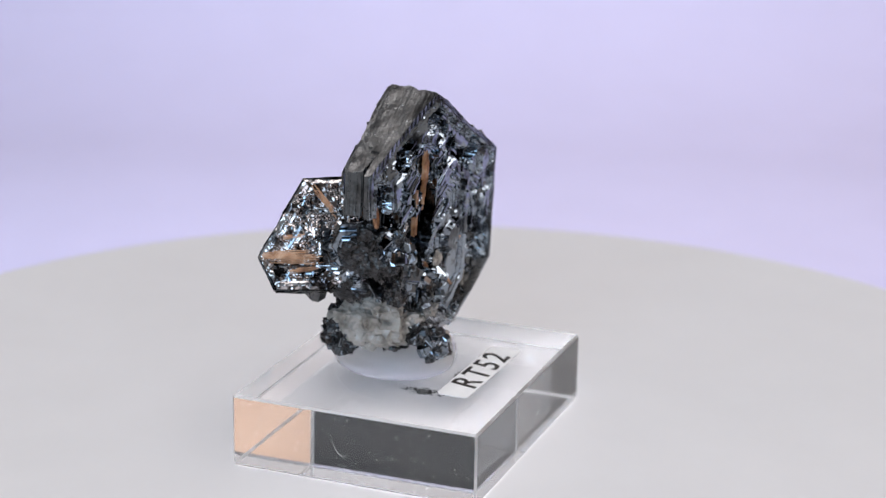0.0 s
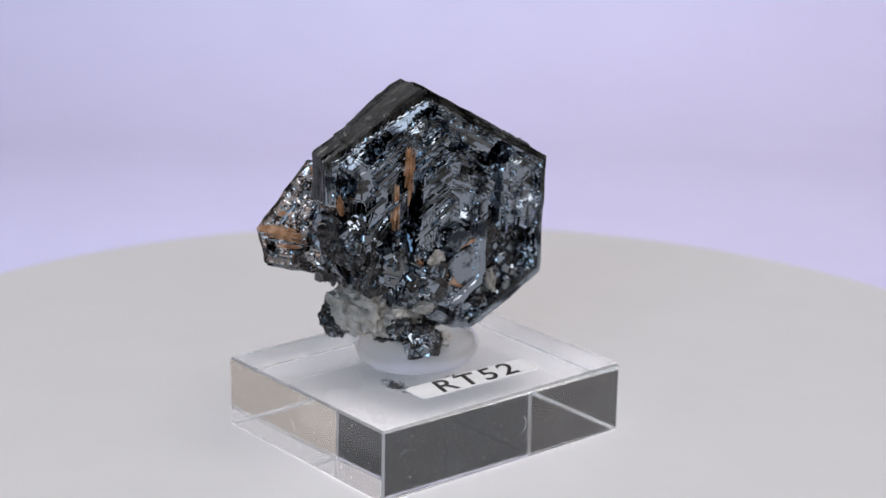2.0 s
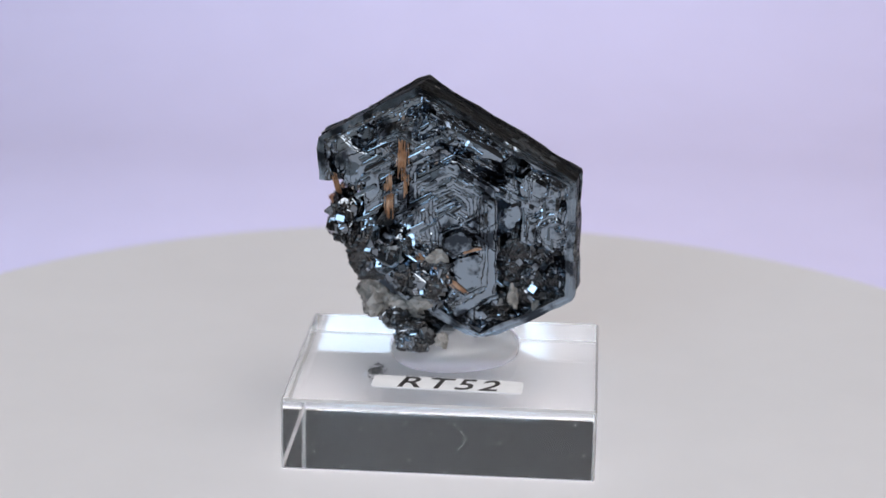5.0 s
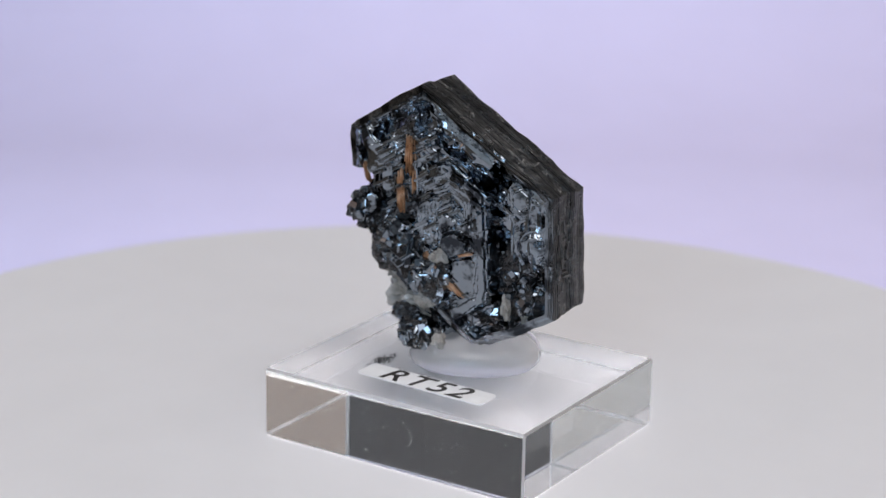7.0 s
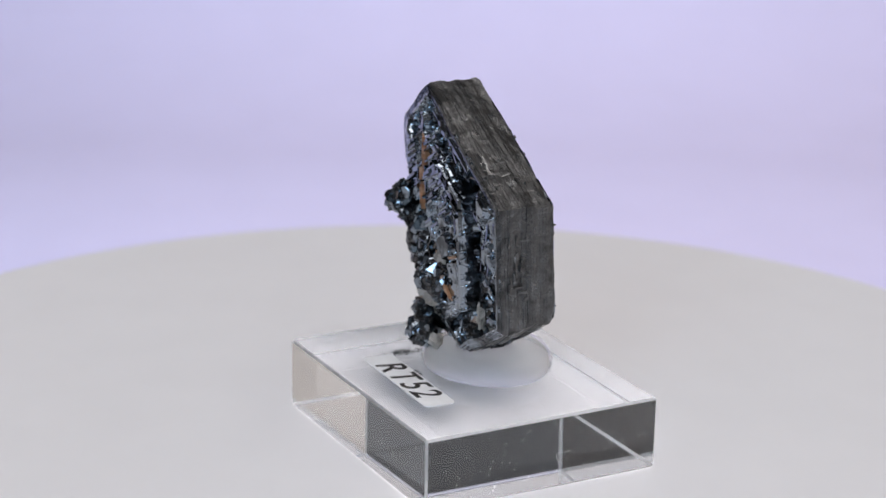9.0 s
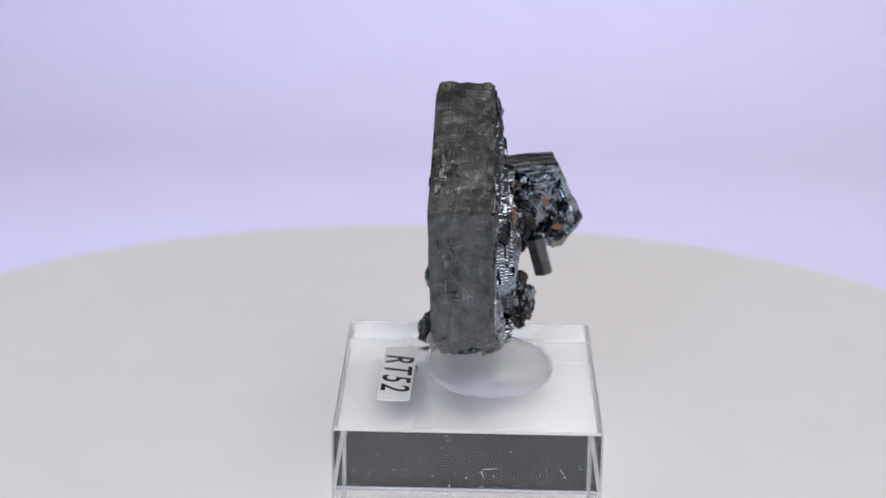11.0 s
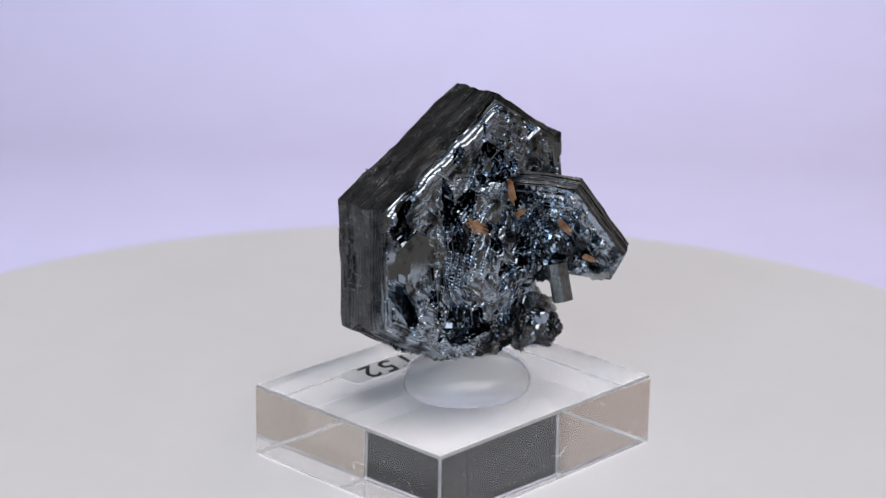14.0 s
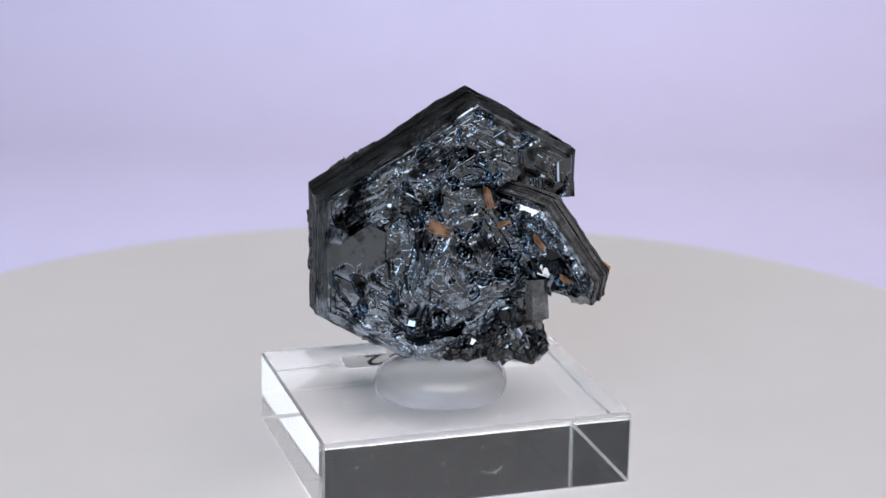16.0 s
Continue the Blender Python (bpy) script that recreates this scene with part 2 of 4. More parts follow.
def build_room():
    wall("floor", -2.4, 2.4, -2.8, 2.4, -0.85, -0.77, WOOD)
    wall("ceiling", -2.4, 2.4, -2.8, 2.4, 1.95, 2.03, CEILING)
    wall("wall_north", -2.4, 2.4, 2.2, 2.4, -0.77, 1.95, WALL_GREY)
    wall("wall_east", 2.2, 2.4, -2.6, 2.2, -0.77, 1.95, WALL_WARM)
    ww = tagged(new("wall_west"), kind="structure")
    part("wall_panel", box_bm(-2.4, -2.2, -0.2, 2.2, -0.77, 1.95), WALL_DIM, ww)
    part("wall_panel", box_bm(-2.4, -2.2, -2.6, -0.2, -0.77, 1.95), WALL_WARM, ww)
    # south wall with the window's opening
    w = tagged(new("wall_south"), kind="structure")
    for x0, x1, z0, z1 in ((-2.4, -1.75, -0.77, 1.95), (-0.15, 0.75, -0.77, 1.95), (2.15, 2.4, -0.77, 1.95), (-1.75, -0.15, -0.77, 0.4), (-1.75, -0.15, 1.7, 1.95), (0.75, 2.15, -0.77, 0.3), (0.75, 2.15, 1.7, 1.95)):
        part("wall_panel", box_bm(x0, x1, -2.8, -2.6, z0, z1), WALL_DIM, w)
    win = tagged(new("window_1"), kind="structure")
    for x0, x1, z0, z1 in ((-1.75, -1.70, 0.4, 1.7), (-0.20, -0.15, 0.4, 1.7), (-1.70, -0.20, 0.4, 0.45), (-1.70, -0.20, 1.65, 1.7), (-0.975, -0.925, 0.45, 1.65)):
        part("window_frame", box_bm(x0, x1, -2.56, -2.52, z0, z1), FRAME, win)
    win = tagged(new("window_2"), kind="structure")
    for x0, x1, z0, z1 in ((0.75, 0.80, 0.3, 1.7), (2.10, 2.15, 0.3, 1.7), (0.80, 2.10, 0.3, 0.35), (0.80, 2.10, 1.65, 1.7)):
        part("window_frame", box_bm(x0, x1, -2.56, -2.52, z0, z1), FRAME, win)
    door = tagged(new("door_1"), kind="structure")
    part("door_leaf", box_bm(-1.42, -0.96, 2.155, 2.196, -0.77, 1.35, 0.003), DOOR_WOOD, door)
    for x0, x1, z0, z1 in ((-1.48, -1.42, -0.77, 1.41), (-0.96, -0.90, -0.77, 1.41), (-1.42, -0.96, 1.35, 1.41)):
        part("door_frame", box_bm(x0, x1, 2.14, 2.2, z0, z1, 0.003), DOOR_WOOD, door)
    lamp = tagged(new("floor_lamp"), "floor lamp with a glowing peach fabric shade beside the wall", "floor lamp")
    lamp.location = (-1.85, -0.54, -0.77)
    part("base", lathe_bm([(0.14, 0.0), (0.15, 0.01), (0.14, 0.025), (0.02, 0.035)], 32), WALL_GREY, lamp)
    part("pole", lathe_bm([(0.012, 0.03), (0.012, 1.3)], 16), WALL_GREY, lamp)
    part("shade", lathe_bm([(0.27, 1.27), (0.272, 1.272), (0.20, 1.72), (0.198, 1.722)], 48), SHADE, lamp, "glowing peach lampshade")
    tagged(lamp, group="floor lamps")
    copy_thing(lamp, pose(1.50, 1.28, -0.77))
    lamp = tagged(new("ceiling_light"), "flat square white ceiling light panel above the table", "ceiling light")
    for x0, x1, y0, y1 in ((-0.58, -0.56, -1.38, 0.38), (1.16, 1.18, -1.38, 0.38), (-0.56, 1.16, -1.38, -1.36), (-0.56, 1.16, 0.36, 0.38)):
        part("frame", box_bm(x0, x1, y0, y1, 1.90, 1.95), FRAME, lamp)


def build_table():
    t = tagged(new("table"), "brown wooden table under the lavender paper sheet", "table")
    part("tabletop", box_bm(-0.8, 0.8, -0.62, 0.75, -0.062, -0.032, 0.003), WOOD, t)
    for x in (-0.74, 0.68):
        for y in (-0.56, 0.63):
            part("leg", box_bm(x, x + 0.06, y, y + 0.06, -0.77, -0.062, 0.003), WOOD, t)


def build_backdrop():
    """A sheet of lavender paper that lies on the table and curves up behind the turntable."""
    prof = [(0.05, 0.0)]
    for k in range(13):
        a = radians(75 * k / 12)
        prof.append((0.30 + 0.25 * math.sin(a), 0.25 * (1 - math.cos(a))))
    prof = [p for p in prof if p[1] < 0.10]
    bm = bmesh.new()
    rows = []
    for y, z in prof:
        rows.append([bm.verts.new((x, y, -0.0318 + z + dz)) for dz in (0, 0.0008) for x in (-0.32, 0.32)])
    for a, b in zip(rows, rows[1:]):
        bm.faces.new((a[2], a[3], b[3], b[2]))
        bm.faces.new((a[0], b[0], b[1], a[1]))
        bm.faces.new((a[0], a[2], b[2], b[0]))
        bm.faces.new((a[1], b[1], b[3], a[3]))
    bm.faces.new((rows[0][0], rows[0][1], rows[0][3], rows[0][2]))
    bm.faces.new((rows[-1][0], rows[-1][2], rows[-1][3], rows[-1][1]))
    tagged(part("backdrop", bm, LAVENDER, smooth=True), "pale lavender paper sheet curving up behind the turntable", "backdrop", kind="structure")


def build_turntable():
    t = tagged(new("turntable"), "round white plastic turntable standing on lavender paper", "turntable")
    t.location = (0, 0, -0.031)
    up = 0.031
    r = 0.1245
    prof = [(r - 0.003, -0.014 + up), (r - 0.0008, -0.0125 + up), (r, -0.011 + up), (r, -0.003 + up)]
    prof += [(r - 0.003 + 0.003 * math.cos(a), -0.003 + 0.003 * math.sin(a) + up) for a in (radians(15 * k) for k in range(1, 7))]
    part("platter", lathe_bm(prof, 128), PLATTER, t, smooth=False)
    part("foot", lathe_bm([(0.09, 0.0), (0.092, 0.002), (0.092, 0.0169), (0.05, 0.0169)], 96), PLATTER, t)
    return t


# ---- the display stand ----
BX0, BX1, BY0, BY1, BH = -23.8, 26.2, -15.8, 25.8, 12.1


def build_stand():
    s = tagged(new("display_stand"), "clear acrylic block with a handwritten label, on the turntable", "display stand")
    bm = box_bm(BX0 * MM, BX1 * MM, BY0 * MM, BY1 * MM, 0.00012, BH * MM, 0.00035, 1)
    blk = part("block", bm, ACRYLIC, s, "clear polished acrylic block")
    blk.visible_shadow = False
    blk.data.materials.append(EDGE)
    for f in blk.data.polygons:
        if max(abs(c) for c in f.normal) < 0.99:
            f.material_index = 1
    # label
    poly = []
    w, h, r = 12.2, 2.65, 0.9
    for cx, cy, a0 in ((w - r, h - r, 0), (-w + r, h - r, 90), (-w + r, -h + r, 180), (w - r, -h + r, 270)):
        for k in range(5):
            a = radians(a0 + 22.5 * k)
            poly.append((cx + r * math.cos(a), cy + r * math.sin(a)))
    so = Solid()
    so.prism(poly, 0, 0.12, Matrix.Translation((2.0, -6.6, BH + 0.02)) @ pose(0, 0, 0, 0, 0, -1.5))
    lab = so.build("label", [PAPER], s, "white paper label with black handwriting")
    cu = bpy.data.curves.new("lettering", "FONT")
    cu.body = "RT52"
    cu.size, cu.shear, cu.offset, cu.extrude = 0.0066, 0.22, 0.00006, 0.00002
    cu.space_character = 1.2
    cu.materials.append(INK)
    tx = new("lettering", cu)
    tx.parent = lab
    tx.matrix_basis = Matrix.Translation((-0.0064, -0.0086, BH * MM + 0.00018)) @ pose(0, 0, 0, 0, 0, -1.5)
    # black residue left on the top beside the label
    rng = random.Random(3)
    for cx, cy, sx, sy, n, turn in ((-9.9, -1.6, 1.4, 2.6, 130, 8), (5.6, 15.0, 1.0, 0.35, 16, 0), (-0.6, -3.6, 1.6, 0.3, 14, 0)):
        so = Solid()
        for k in range(n):
            x, y = cx + rng.gauss(0, sx * 0.6), cy + rng.gauss(0, sy * 0.6)
            r = rng.uniform(0.08, 0.34)
            so.prism([(x + r * rng.uniform(0.5, 1.2) * math.cos(radians(60 * j)), y + r * rng.uniform(0.5, 1.2) * math.sin(radians(60 * j))) for j in range(6)], BH + 0.01, BH + 0.03, Matrix())
        so.build("residue", [SMUDGE], s, "black dusty residue")
    # dust specks on the four upright sides
    for nx, ny, d, lo, hi in ((0, -1, -BY0, BX0, BX1), (1, 0, BX1, BY0, BY1), (0, 1, BY1, BX0, BX1), (-1, 0, -BX0, BY0, BY1)):
        so = Solid()
        for k in range(420):
            p, z = rng.uniform(lo + 1, hi - 1), rng.uniform(0.6, BH - 0.8)
            r = 0.03 + 0.075 * rng.random() ** 4
            m = Matrix.Translation((nx * d + abs(ny) * p, ny * d + abs(nx) * p, z)) @ frame_matrix((nx, ny, 0), (0, 0, 1))
            w = rng.uniform(0.5, 2.0)
            so.prism([(r * w, 0), (0, r), (-r * w, 0), (0, -r)], 0.004, 0.012, m)
        fibre = []
        px, pz, turn = rng.uniform(lo + 12, hi - 12), rng.uniform(4, 8), rng.uniform(0, 6)
        for k in range(26):
            fibre.append((px, pz))
            turn += rng.uniform(-0.45, 0.6)
            px, pz = px + 0.16 * math.cos(turn), pz + 0.16 * math.sin(turn)
        lint = Solid()
        for (a, c), (e, g) in zip(fibre, fibre[1:]):
            wx, wz = -(g - c) * 0.12, (e - a) * 0.12
            m = Matrix.Translation((nx * d, ny * d, 0)) @ Matrix(((abs(ny), 0, nx, 0), (abs(nx), 0, ny, 0), (0, 1, 0, 0), (0, 0, 0, 1)))
            lint.prism([(a + wx, c + wz), (e + wx, g + wz), (e - wx, g - wz), (a - wx, c - wz)], 0.004, 0.03, m)
        lint.build("lint_fibre", [DUST], s, "curled grey lint fibre")
        tagged(so.build("dust", [DUST], s, "white dust specks"), kind="stuff")
    return s


def build_glue(s):
    rng = random.Random(5)
    bm = lathe_bm([(0.3, 0.02), (9.3, 0.02), (9.8, 0.4), (10.0, 1.0), (10.0, 1.9), (9.7, 2.9), (9.2, 3.6), (8.2, 4.3), (6.4, 5.1), (4.4, 5.5), (2.0, 5.8), (0.4, 5.9)], 64)
    for v in bm.verts:
        a = math.atan2(v.co.y, v.co.x)
        k = 1.07 + 0.04 * math.sin(2 * a + 0.7) + 0.025 * math.sin(3 * a + 2)
        v.co = Vector(((v.co.x * k + 2.0) * MM, (v.co.y * k + 8.2) * MM, (v.co.z + BH) * MM))
    part("glue_blob", bm, GLUE, s, "cloudy whitish blob of clear glue", smooth=True)


# ---- the mineral ----
TILT = Matrix(((1, 0, 0, 0), (0, 0, 1, 0), (0, 1, 0, 0), (0, 0, 0, 1)))  # (x, z, y) -> (x, y, z)
MAIN = Matrix.Translation((0, 0, 36)) @ pose(0, 0, 0, 2.4, 0, -3.2) @ Matrix.Translation((0, 0, -36)) @ TILT


BASE = [(0, 21.9), (60, 50.3), (120, 53.6), (180, 20.2), (240, -15.5), (300, -11.2)]


def front_depth(x):
    """Depth of the front face's rim: flat on one half, leaning back on the other."""
    return -0.05 + 0.17 * np.maximum(0.0, -3.0 - x)


def back_depth(x):
    return 10.6 - 0.085 * np.maximum(0.0, 2.0 - x)


def jog(m, x, z, rng, spread, lean=0.0, h=0.0):
    """m with a small random tilt about the point (x, z, h)."""
    return m @ Matrix.Translation((x, z, h)) @ pose(0, 0, 0, lean + rng.gauss(0, spread), rng.gauss(0, spread), 0) @ Matrix.Translation((-x, -z, -h))


def ease(v):
    return min(1.0, max(0.0, v))


def hillock(rng, cx, cz, top, size, slope, step, tilt=3.0):
    """A growth hill with a six-sided plan: flat top, stepped slopes."""
    pull = [rng.uniform(0.7, 1.45) for _ in range(6)]
    return (cx, cz, top, size, slope, step, pull, math.tan(radians(rng.gauss(0, tilt))), math.tan(radians(rng.gauss(0, tilt))))


HEX = [(math.cos(radians(60 * k)), math.sin(radians(60 * k))) for k in range(6)]


def stairs(e, step, riser=0.22):
    """Uneven steps of about that height."""
    q = e / step
    q = q + 0.5 * np.sin(q * 1.7 + step * 9)
    f = np.floor(q)
    return step * (f + np.clip((q - f - 1 + riser) / riser, 0, 1))


def hill_height(h, x, z):
    cx, cz, top, size, slope, step, pull, tx, tz = h
    dx, dz = x - cx, z - cz
    d = np.max([(dx * c + dz * s) * w for (c, s), w in zip(HEX, pull)], axis=0)
    e = np.where(d > size, -slope * (d - size), 0.0)
    return top + stairs(e, step) + dx * tx * 0.6 + dz * tz * 0.6


def plane_inset(planes, x, z):
    return np.min([d - x * math.cos(radians(a)) - z * math.sin(radians(a)) for a, d in planes], axis=0)


def rough_field(x, z, scale, seed, octaves=3):
    """Smooth noise over the plane, about -1 to 1."""
    out = np.zeros(len(x))
    amp = 1.0
    for o in range(octaves):
        out += amp * np.array([noise.noise(Vector((u * scale, v * scale, seed + 7.3 * o))) for u, v in zip(x, z)])
        scale *= 2.1
        amp *= 0.5
    return out


def front_relief(rng):
    hills = [hillock(rng, -14.5, 46.5, 0.15, 3.0, 0.22, 0.2, 0.8), hillock(rng, -10.5, 43.0, -0.1, 2.2, 0.5, 0.3, 1.0), hillock(rng, -3.5, 53.0, -0.1, 1.6, 0.35, 0.25, 1.0),
             hillock(rng, 18.5, 37.0, -0.15, 1.6, 0.45, 0.25, 1.2), hillock(rng, 16.0, 44.0, -0.25, 1.4, 0.5, 0.25, 1.2)]
    for k in range(34):
        hills.append(hillock(rng, rng.uniform(-18, 20), rng.uniform(22, 57), rng.uniform(-3.0, -0.3), rng.uniform(0.3, 2.2), rng.uniform(0.3, 1.2), rng.choice((0.25, 0.4, 0.6)), 3.0))
    inner = [(0, 8.9), (60, 42.2), (120, 40.6), (180, 5.5), (240, -20.0), (300, -17.6)]
    on_top = [hillock(rng, 4.2, 28.5, 0.25, 3.6, 2.0, 0.3, 0.6), hillock(rng, 3.4, 34.6, 1.1, 1.9, 1.2, 0.3, 0.8), hillock(rng, 1.0, 38.0, 0.3, 1.0, 0.5, 0.25, 2.0), hillock(rng, 5.5, 37.5, 0.5, 0.8, 0.6, 0.2, 2.0)]

    def relief(x, z, edge):
        wx, wz = x + 0.7 * rough_field(x, z, 0.22, 1.0, 3), z + 0.7 * rough_field(x, z, 0.22, 9.0, 3)
        sx, sz = wx + 0.10 * rough_field(x, z, 1.3, 3.0, 1), wz + 0.10 * rough_field(x, z, 1.3, 4.0, 1)
        e = -stairs(np.clip(edge + 0.5 * rough_field(x, z, 0.3, 20.0, 3) + 0.35 * rough_field(x, z, 1.1, 23.0, 2) - 0.5, 0, 8) * 0.4, 0.4, 0.2)
        lean = 0.02 * (z - 38) * np.clip((edge - 0.7) / 3, 0, 1)
        e = np.where(edge < 0.7, 0.0, e) + lean
        for h in hills:
            e = np.maximum(e, hill_height(h, sx, sz) + lean)
        ins = plane_inset(inner, sx, sz)
        q = np.clip(ins + 0.25 * rough_field(x, z, 0.35, 37.0, 2) - 0.7, 0, 8) / 0.62
        f = np.floor(q)
        bands = 0.75 - 0.24 * (f + np.clip((q - f - 0.75) / 0.25, 0, 1)) + 0.07 * (q - f - 0.5) * np.sin(f * 2.4 + 0.3 * x + 0.2 * z)
        plate = np.where(ins < 0, 0.75 + stairs(ins * 2.4, 0.55, 0.5), bands)
        for h in on_top:
            plate = np.where(ins > 0.2, np.maximum(plate, hill_height(h, sx, sz)), plate)
        left = np.clip((x + 5.0) / 1.5, 0, 1)
        e = np.maximum(e, np.where(left > 0.5, plate + 0.6 * lean, -9))
        # dark trench beside the inner plate
        trench = np.clip(1 - np.abs(plane_inset(inner[:2], sx, sz) + 2.4) / 1.6, 0, 1) * np.clip((48.5 - z) / 3, 0, 1)
        e = e - 1.3 * np.clip(trench * 2.2, 0, 1) * np.where(ins < -0.6, 1.0, 0.0)
        rough = np.clip((34.5 - z - 0.35 * (x + 2)) / 3.0, 0, 1) * np.clip((2.5 - x) / 2.0, 0, 1)
        pits = np.clip((34.0 - z) / 2.0, 0, 1) * np.clip((x - 9.4) / 1.0, 0, 1) * np.clip((20.5 - x) / 1.5, 0, 1)
        jag = stairs(rough_field(x, z, 0.45, 31.0, 4) * 1.6, 0.45, 0.4)
        e = e * (1 - 0.8 * rough) + rough * (jag - 0.6)
        e = e - pits * (1.9 - 0.9 * jag)
        inside = np.clip((edge - 1.5) / 2, 0, 1) * np.where(ins > -0.5, 0.0, 1.0)
        saw = ((edge + 0.7 * rough_field(x, z, 0.15, 27.0, 2)) / 2.6) % 1.0
        e = e + inside * 0.4 * (0.5 - saw) * np.clip(1.6 * rough_field(x, z, 0.12, 29.0, 1) + 0.4, 0, 1)
        e = e - inside * stairs(np.clip(rough_field(x, z, 0.2, 33.0, 2) - 0.12, 0, 1) * 6.0, 0.6, 0.3)
        e = e + 0.07 * rough_field(x, z, 0.4, 25.0, 2)
        rim = 0.06 - np.clip(1.2 + 0.5 * rough_field(x, z, 0.7, 35.0, 2) - edge, 0, 1.2) / 1.28
        return np.where(edge < 1.2, np.minimum(e, rim), e)

    return relief


def swirl(rng, cx, cz, top, reach, period, step, stretch=1.0, turn=0.0):
    """A growth rose: long curved terraces round a centre, each leaning at its own angle."""
    return (cx, cz, top, reach, period, step, stretch, radians(turn), np.array([(rng.gauss(0, 3.5), rng.uniform(0, 6.3), rng.choice((1, 2, 3, 5)), rng.uniform(0.4, 1.0)) for _ in range(64)]), rng.uniform(0, 60))


def swirl_height(s, x, z):
    cx, cz, top, reach, period, step, stretch, turn, rings, seed = s
    dx, dz = x - cx, z - cz
    u, v = (dx * math.cos(turn) + dz * math.sin(turn)) / stretch, dz * math.cos(turn) - dx * math.sin(turn)
    hexa = np.max([u * c + v * w for c, w in HEX], axis=0)
    q = (0.6 * hexa + 0.4 * np.hypot(u, v)) / period
    q = q + 0.35 * np.sin(1.3 * q + seed) + 0.55 * rough_field(x, z, 0.17, seed, 2)
    q = np.maximum(q, 0)
    f = np.floor(q)
    n = np.clip(f, 0, 63).astype(int)
    th = np.arctan2(v, u)
    lean = np.tan(np.radians(rings[n, 0] * np.cos(rings[n, 2] * th + rings[n, 1])))
    fall = 0.35 * np.maximum(0, f * period - reach * 0.6)
    g = q - f
    return top - step * (f + np.clip((g - 0.86) / 0.14, 0, 1) * rings[n, 3]) + lean * (g - 0.5) * period * 1.3 - fall


def back_relief(rng):
    facet = hillock(rng, 14.4, 36.2, -0.4, 2.9, 1.6, 0.5, 0.0)
    facet = (*facet[:6], [1.0, 1.0, 0.85, 1.05, 0.95, 0.8], 0.0, 0.03)
    corner = hillock(rng, -14.8, 48.6, -0.2, 3.6, 0.8, 0.3, 0.2)
    roses = [swirl(rng, -2.0, 33.5, 2.6, 11.5, 1.35, 0.26, 0.85, 10), swirl(rng, -8.5, 33.0, 2.9, 4.5, 1.05, 0.4, 1.0, 20), swirl(rng, -9.5, 22.5, 2.8, 4.0, 1.1, 0.45, 1.1, 30),
             swirl(rng, -3.0, 45.0, 1.7, 5.0, 1.1, 0.35, 1.4, -30), swirl(rng, 2.5, 24.0, 1.9, 5.0, 1.15, 0.36, 0.8, 15), swirl(rng, 12.5, 24.5, 0.2, 4.0, 1.1, 0.35, 0.8, -20),
             swirl(rng, 7.5, 45.0, 0.2, 4.0, 1.0, 0.32, 1.6, -30), swirl(rng, 1.5, 52.0, 0.0, 3.0, 1.0, 0.3, 1.5, -30), swirl(rng, 16.0, 29.0, -0.2, 3.0, 1.0, 0.3, 0.7, 0),
             swirl(rng, -9.5, 49.5, 0.1, 3.0, 1.0, 0.3, 1.0, 0), swirl(rng, 3.2, 38.8, 1.5, 2.0, 0.9, 0.4, 1.2, 0)]

    def relief(x, z, edge):
        wx, wz = x + 1.6 * rough_field(x, z, 0.09, 41.0, 2), z + 1.6 * rough_field(x, z, 0.09, 49.0, 2)
        sx, sz = wx + 0.05 * rough_field(x, z, 0.9, 43.0, 2), wz + 0.05 * rough_field(x, z, 0.9, 44.0, 2)
        inside = np.clip((edge - 1.0) / 1.5, 0, 1)
        # terraces that climb from the rounded rim, then go down again
        q = np.clip(edge + 0.5 * rough_field(x, z, 0.2, 50.0, 3), 0, 9) / 0.62
        f = np.floor(q)
        e = -1.2 * np.clip(1 - f * 0.62 / 2.2, 0, 1) ** 1.6 - 0.2 * np.maximum(f - 5, 0) + 0.09 * (q - f - 0.5) * np.sin(f * 2.4 + 0.3 * x + 0.25 * z)
        for r in roses:
            e = np.maximum(e, np.where(edge > 1.2, swirl_height(r, sx, sz), -9))
        low = np.clip((22.0 - z) / 4.0, 0, 1)
        e = e + low * 0.6 * stairs(rough_field(x, z, 0.4, 61.0, 4) * 1.4, 0.4, 0.4)
        # hollows and small broken steps
        e = e - inside * stairs(np.clip(rough_field(x, z, 0.2, 71.0, 2) - 0.06, 0, 0.5) * 9.0, 0.9, 0.2)
        e = e + inside * 0.14 * stairs(rough_field(x, z, 0.4, 78.0, 2), 0.6, 0.12) + 0.03 * rough_field(x, z, 0.5, 75.0, 2)
        near = np.hypot(x - 14.4, z - 36.2)
        e = np.where(near < 6.5, np.minimum(e, -0.9 + 0.15 * np.maximum(0, near - 4.0)), e)
        e = np.maximum(e, np.where(edge > 1.2, hill_height(facet, x, z), -9))
        e = np.maximum(e, np.where(edge > 0.8, hill_height(corner, sx, sz), -9))
        return np.where(edge < 0.9, np.minimum(e, -0.6 - 0.9 * (0.9 - edge)), e)

    return relief


FACES = []


def keep_main(x, z):
    return ((z > 42.6) | (x > -12.8)) & (z > 18.2 + 0.5 * np.sin(1.7 * x) + 0.3 * np.sin(4.1 * x))


def surface_at(face, x, z):
    px, pz, ph = face
    k = int(np.argmin((px - x) ** 2 + (pz - z) ** 2))
    return float(ph[k]) if (px[k] - x) ** 2 + (pz[k] - z) ** 2 < 0.1 else None


